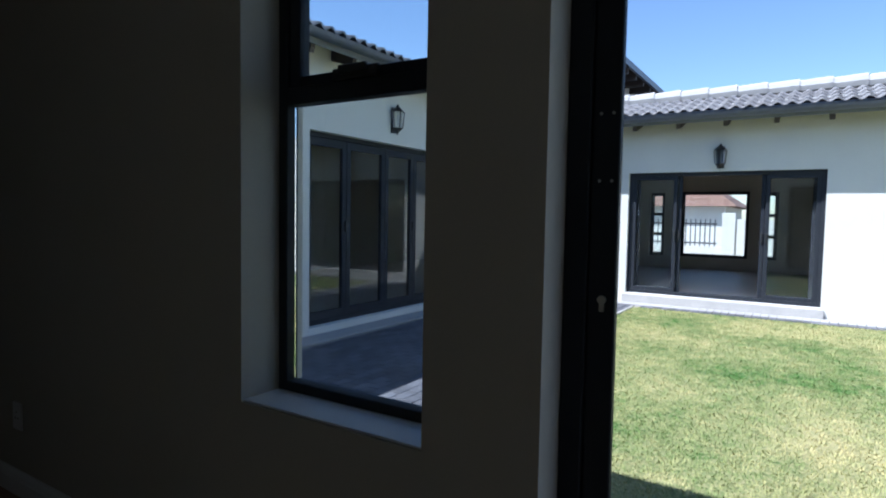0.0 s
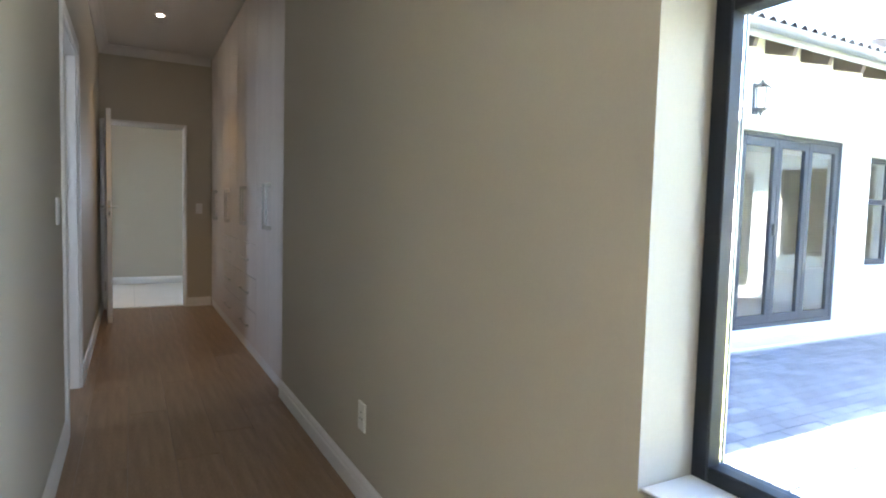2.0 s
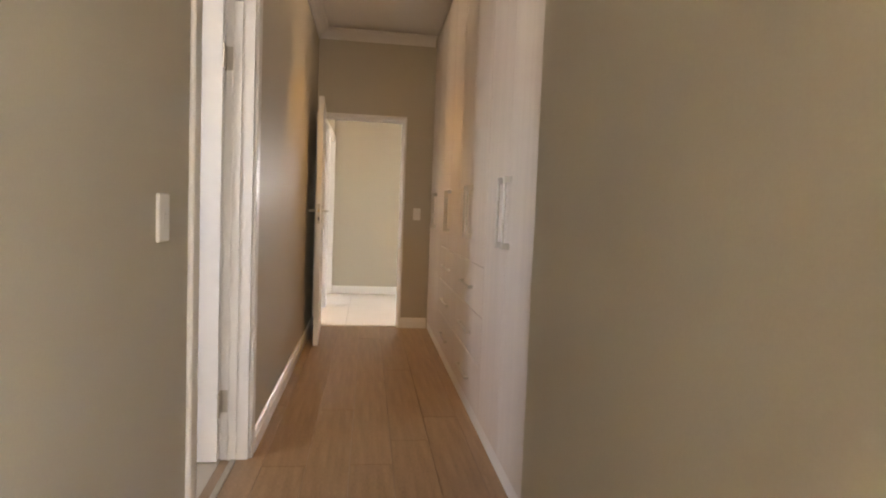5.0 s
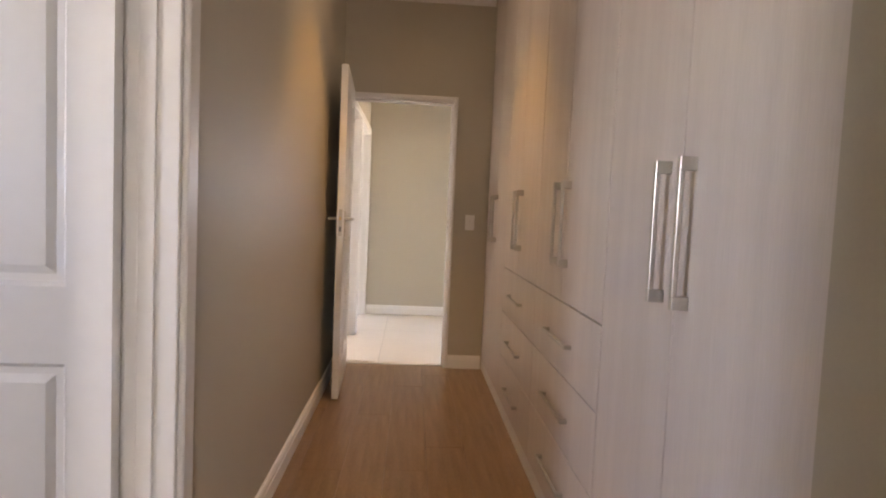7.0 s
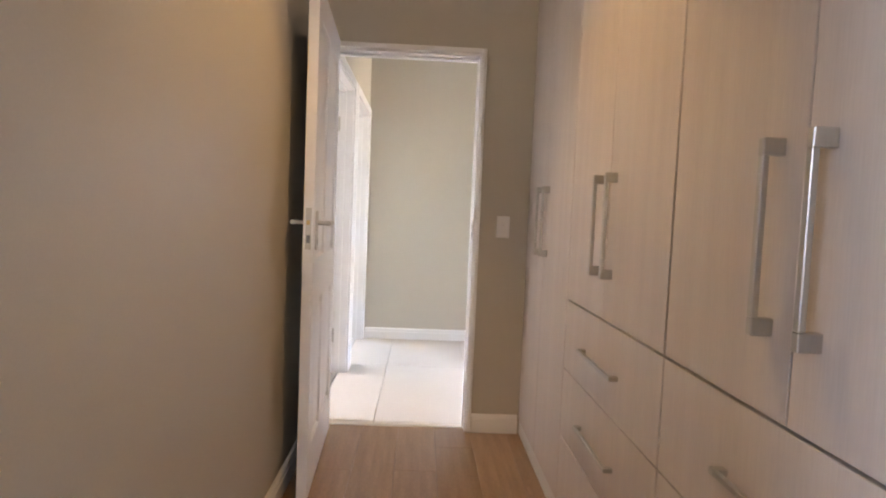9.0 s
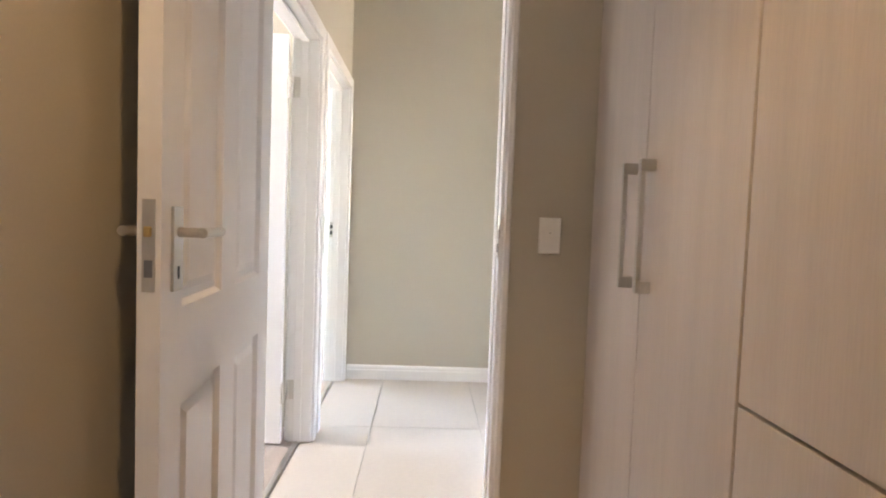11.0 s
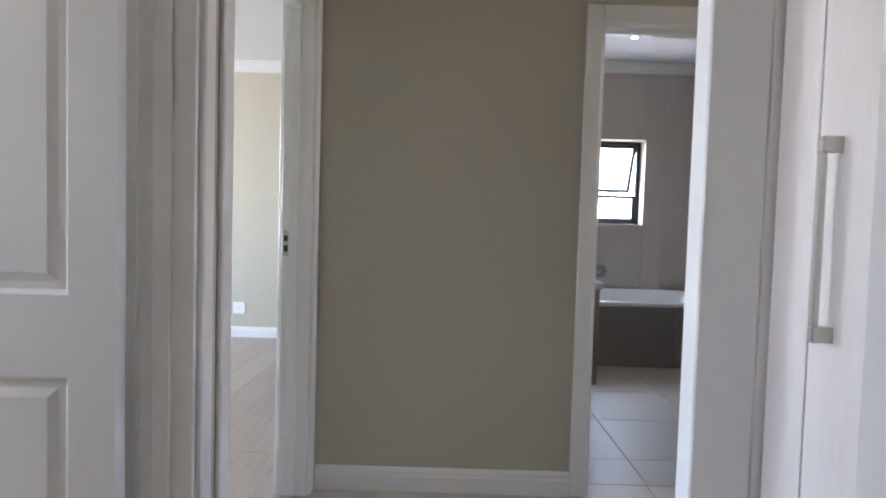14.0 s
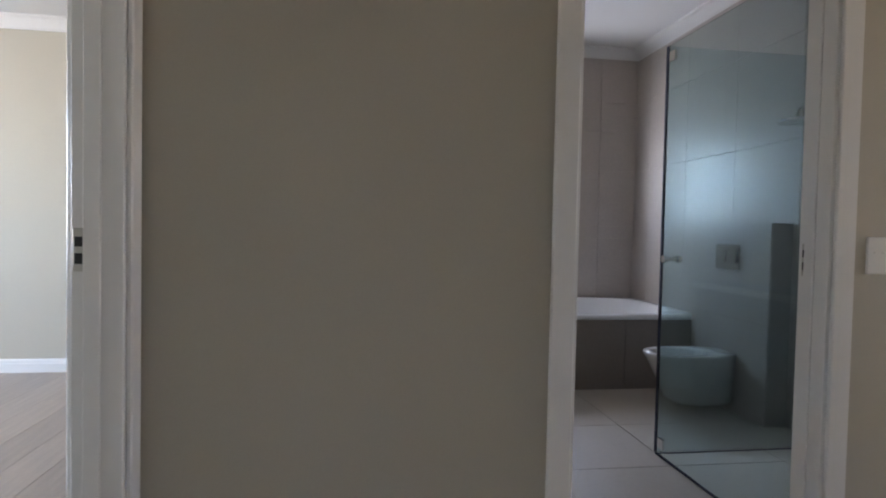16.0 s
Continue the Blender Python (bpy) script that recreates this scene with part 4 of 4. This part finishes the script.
vs = [bm.verts.new(c) for c in ((-0.6, -0.6, 2.2), (9.6, -0.6, 2.2), (9.6, 14.6, 2.2), (-0.6, 14.6, 2.2), (4.5, 3, 4.8), (4.5, 11, 4.8))]
for f in ((0, 1, 4), (1, 2, 5, 4), (2, 3, 5), (3, 0, 4, 5), (0, 1, 2, 3)):
    bm.faces.new([vs[i] for i in f])
part("roof", bm, BRICKR, nb, "russet tiled hipped roof")
structure("road", boxes([(24, -60, -0.262, 31, 60, -0.245)]), GUTTER, "grey asphalt street beyond the fence", "road")

# ---- laid pieces: boards, tiles, pavers, grass ----
def piece_mesh(name, w, l, t, bev, mat):
    return finish(name, boxes([(0, 0, -t, w, l, 0)], bev), mat)


def lay(name, parent, mesh, spots, z=0.0):
    for x, y, rz in spots:
        ob = new(name, mesh)
        ob.parent = parent
        ob.matrix_basis = pose(x, y, z + random.uniform(-0.0004, 0.0004), 0, 0, rz)


def boards(parent, x0, x1, y0, y1, mat, width=0.192, length=1.285):
    cache = {}
    n = 0
    x = x0
    while x < x1 - 0.01:
        w = min(width, x1 - x)
        y = y0 - random.uniform(0, length)
        while y < y1:
            a, b = max(y, y0), min(y + length, y1)
            if b - a > 0.02:
                key = (round(w, 3), round(b - a, 3))
                if key not in cache:
                    cache[key] = piece_mesh("board", w - 0.0012, b - a - 0.0012, 0.011, 0.0008, mat)
                lay("board", parent, cache[key], [(x, a, 0)])
                n += 1
            y += length
        x += width


FLOOR = bpy.data.objects["floor"]
boards(FLOOR, -0.118, 1.30, -7.6, 0.055, LAMIN)
structure("floor_bedroom_boards", boxes([(-3.6, -11, -0.011, -0.119, -5.88, 0), (-0.119, -11, -0.011, 1.2, -7.602, 0)]), LAMIN, "oak laminate floor of the bedroom", "floor")
structure("floor_bedroom_two_boards", boxes([(-4.08, 1.36, -0.011, -2.7, 5.36, 0)]), LAMIN2, "pale laminate floor in the second bedroom", "floor")
boards(bpy.data.objects["floor_study"], -2.69, -0.05, 1.37, 5.35, LAMIN2)
structure("floor_study_boards", boxes([(-2.88, 0.12, -0.011, -0.05, 1.27, 0), (-0.05, 2.375, -0.011, 0.98, 5.36, 0)]), LAMIN2, "pale laminate floor", "floor")
structure("floor_ensuite", boxes([(-2.2, -5.0, -0.011, -0.119, -1.5, -0.001)]), TILE, "cream tiled en-suite floor", "floor")


def tiles(parent, x0, x1, y0, y1, s, l, mat, z=0.0, t=0.008, gap=0.003, ox=0.0, oy=0.0):
    cache = {}
    nx0, ny0 = math.floor((x0 - ox) / s), math.floor((y0 - oy) / l)
    for i in range(nx0, math.ceil((x1 - ox) / s) + 1):
        for j in range(ny0, math.ceil((y1 - oy) / l) + 1):
            a, b = max(x0, ox + i * s), min(x1, ox + (i + 1) * s)
            c, d = max(y0, oy + j * l), min(y1, oy + (j + 1) * l)
            if b - a < 0.02 or d - c < 0.02:
                continue
            key = (round(b - a, 3), round(d - c, 3))
            if key not in cache:
                cache[key] = piece_mesh("tile", b - a - gap, d - c - gap, t, 0.001, mat)
            lay("tile", parent, cache[key], [(a, c, 0)], z)


tiles(bpy.data.objects["floor_lobby"], -0.02, 4.5, 0.066, 2.37, 0.6, 1.2, TILE, ox=0.315, oy=0.118)
tiles(bpy.data.objects["floor_bathroom"], 1.16, BX, 2.371, TUBF + 0.3, 0.6, 0.6, TILE, ox=0.32, oy=0.26)


def wall_tiles(parent, axis, face, u0, u1, z0, z1, holes=(), s=0.6, hgt=0.6, sign=-1, ou=0.0, oz=0.54):
    """Tiles on a wall face: thin slabs of their own standing proud of it."""
    us = sorted({u0, u1, *(ou + s * k for k in range(-20, 20) if u0 < ou + s * k < u1), *(v for h in holes for v in h[:2])})
    zs = sorted({z0, z1, *(oz + hgt * k for k in range(-3, 6) if z0 < oz + hgt * k < z1), *(v for h in holes for v in h[2:])})
    for a, b in zip(us, us[1:]):
        for c, d in zip(zs, zs[1:]):
            if any(h[0] < (a + b) / 2 < h[1] and h[2] < (c + d) / 2 < h[3] for h in holes) or b - a < 0.012:
                continue
            g = 0.0015
            f0, f1 = face, face + sign * 0.009
            bm = boxes([(f0, a + g, c + g, f1, b - g, d - g)] if axis == 'x' else [(a + g, f0, c + g, b - g, f1, d - g)], 0.0008)
            ob = new("tile", finish("tile", bm, WTILE))
            ob.parent = parent


wall_tiles(bpy.data.objects["wall_bathroom_north"], 'y', BY, 1.16, BX - 0.01, 0.0, CZ - 0.09, [(1.98, 2.58, 1.19, 2.045)], ou=2.765, hgt=0.615, oz=0.465)
wall_tiles(bpy.data.objects["wall_bathroom_east"], 'x', BX, 2.375, BY, 0.0, CZ - 0.09, ou=0.1, hgt=0.615, oz=0.465)
structure("window_reveal", boxes([(1.98, BY - 0.008, 1.185, 2.58, BY + 0.13, 1.192)], 0.001), TRIM, "white painted bathroom window sill", "sill")

# pavers: the nearest as single bricks, the rest joined
pav = bpy.data.objects["pavement"]
bl, bwid = 0.20, 0.10
brick = piece_mesh("brick", bwid - 0.006, bl - 0.006, 0.05, 0.003, PAVER)
near, far = [], []
rows_y = int((NY - 0.30 + 5.6) / bwid)
for j in range(rows_y):
    off = (j % 2) * bl / 2
    for i in range(-1, int((EX - 1.33) / bl) + 1):
        x, y = 1.335 + off + bl * i, -5.595 + bwid * j
        if x < 1.33 or x + bl > EX:
            continue
        (near if (3.2 < x < 6.6 and -5.0 < y < -4.1) else far).append((x, y))
near, spill = near[:300], near[300:]
far += spill
lay("brick", pav, brick, [(x + bl - 0.006, y, 90) for x, y in near], GZ)
for x0, x1, y0, y1 in ((1.335, 2.0, -16, -5.61), (8.955, EX - 0.005, -16, -5.61), (2.0, LX, LY + 0.03, -5.60)):
    for j in range(int((y1 - y0) / bwid)):
        for i in range(int((x1 - x0) / bl)):
            far.append((x0 + bl * i, y0 + bwid * j))
verts, faces = [], []
for x, y in far:
    z = GZ + random.uniform(-0.002, 0.002)
    b = len(verts)
    for dz, e in ((-0.03, 0.003), (-0.004, 0.003), (0.0, 0.006)):
        verts += [(x + e, y + e, z + dz), (x + bl - e, y + e, z + dz), (x + bl - e, y + bwid - e, z + dz), (x + e, y + bwid - e, z + dz)]
    for k in (0, 4):
        faces += [(b + k + q, b + k + (q + 1) % 4, b + k + 4 + (q + 1) % 4, b + k + 4 + q) for q in range(4)]
    faces.append((b + 8, b + 9, b + 10, b + 11))
me = bpy.data.meshes.new("far_pavers")
me.from_pydata(verts, [], faces)
me.materials.append(PAVERS)
fp = new("far_pavers", me)
fp.parent = pav
tagged(fp, kind="stuff")
structure("lawn_edging", boxes([(LX, -5.63, -0.2, 8.95, -5.59, GZ + 0.012), (2.0, LY - 0.03, -0.2, LX, LY + 0.01, GZ + 0.012), (LX - 0.04, LY + 0.01, -0.2, LX, -5.59, GZ + 0.012)], 0.004), KERB, "pale concrete lawn edging strip", "kerb")

# grass blades
rng = np.random.default_rng(4)
N = 300000
gx = rng.uniform(2.02, 8.93, N)
gy = -5.64 - rng.uniform(0, 1, N) ** 1.1 * 5.5
keep = (gy < LY - 0.04) | (gx > LX + 0.02)
gx, gy = gx[keep], gy[keep]
N = len(gx)
hh = rng.uniform(0.008, 0.024, N)
an = rng.uniform(0, 2 * math.pi, N)
lean = rng.uniform(0.006, 0.026, N)
wd = rng.uniform(0.002, 0.0045, N)
co = np.empty((N, 3, 3))
co[:, 0] = np.stack([gx - wd * np.cos(an), gy - wd * np.sin(an), np.full(N, GZ - 0.012)], 1)
co[:, 1] = np.stack([gx + wd * np.cos(an), gy + wd * np.sin(an), np.full(N, GZ - 0.012)], 1)
co[:, 2] = np.stack([gx - lean * np.sin(an), gy + lean * np.cos(an), GZ - 0.012 + hh], 1)
me = bpy.data.meshes.new("grass")
me.from_pydata(co.reshape(-1, 3).tolist(), [], np.arange(N * 3).reshape(-1, 3).tolist())
me.materials.append(GRASS)
tagged(new("grass", me), "short green lawn grass with dry straw patches", "grass", kind="stuff")

# pale header course along the walls
hb = piece_mesh("brick", 0.20 - 0.006, 0.28, 0.05, 0.003, KERB)
for i in range(int((EX - 1.34) / 0.2)):
    lay("header_brick", pav, hb, [(1.335 + 0.2 * i, NY - 0.285, 0)], GZ + 0.004)
hb_east = piece_mesh("brick", 0.28, 0.10 - 0.006, 0.05, 0.003, KERB)
for i in range(90):
    lay("header_brick", pav, hb_east, [(EX - 0.285, -12.6 + 0.1 * i, 0)], GZ + 0.005)
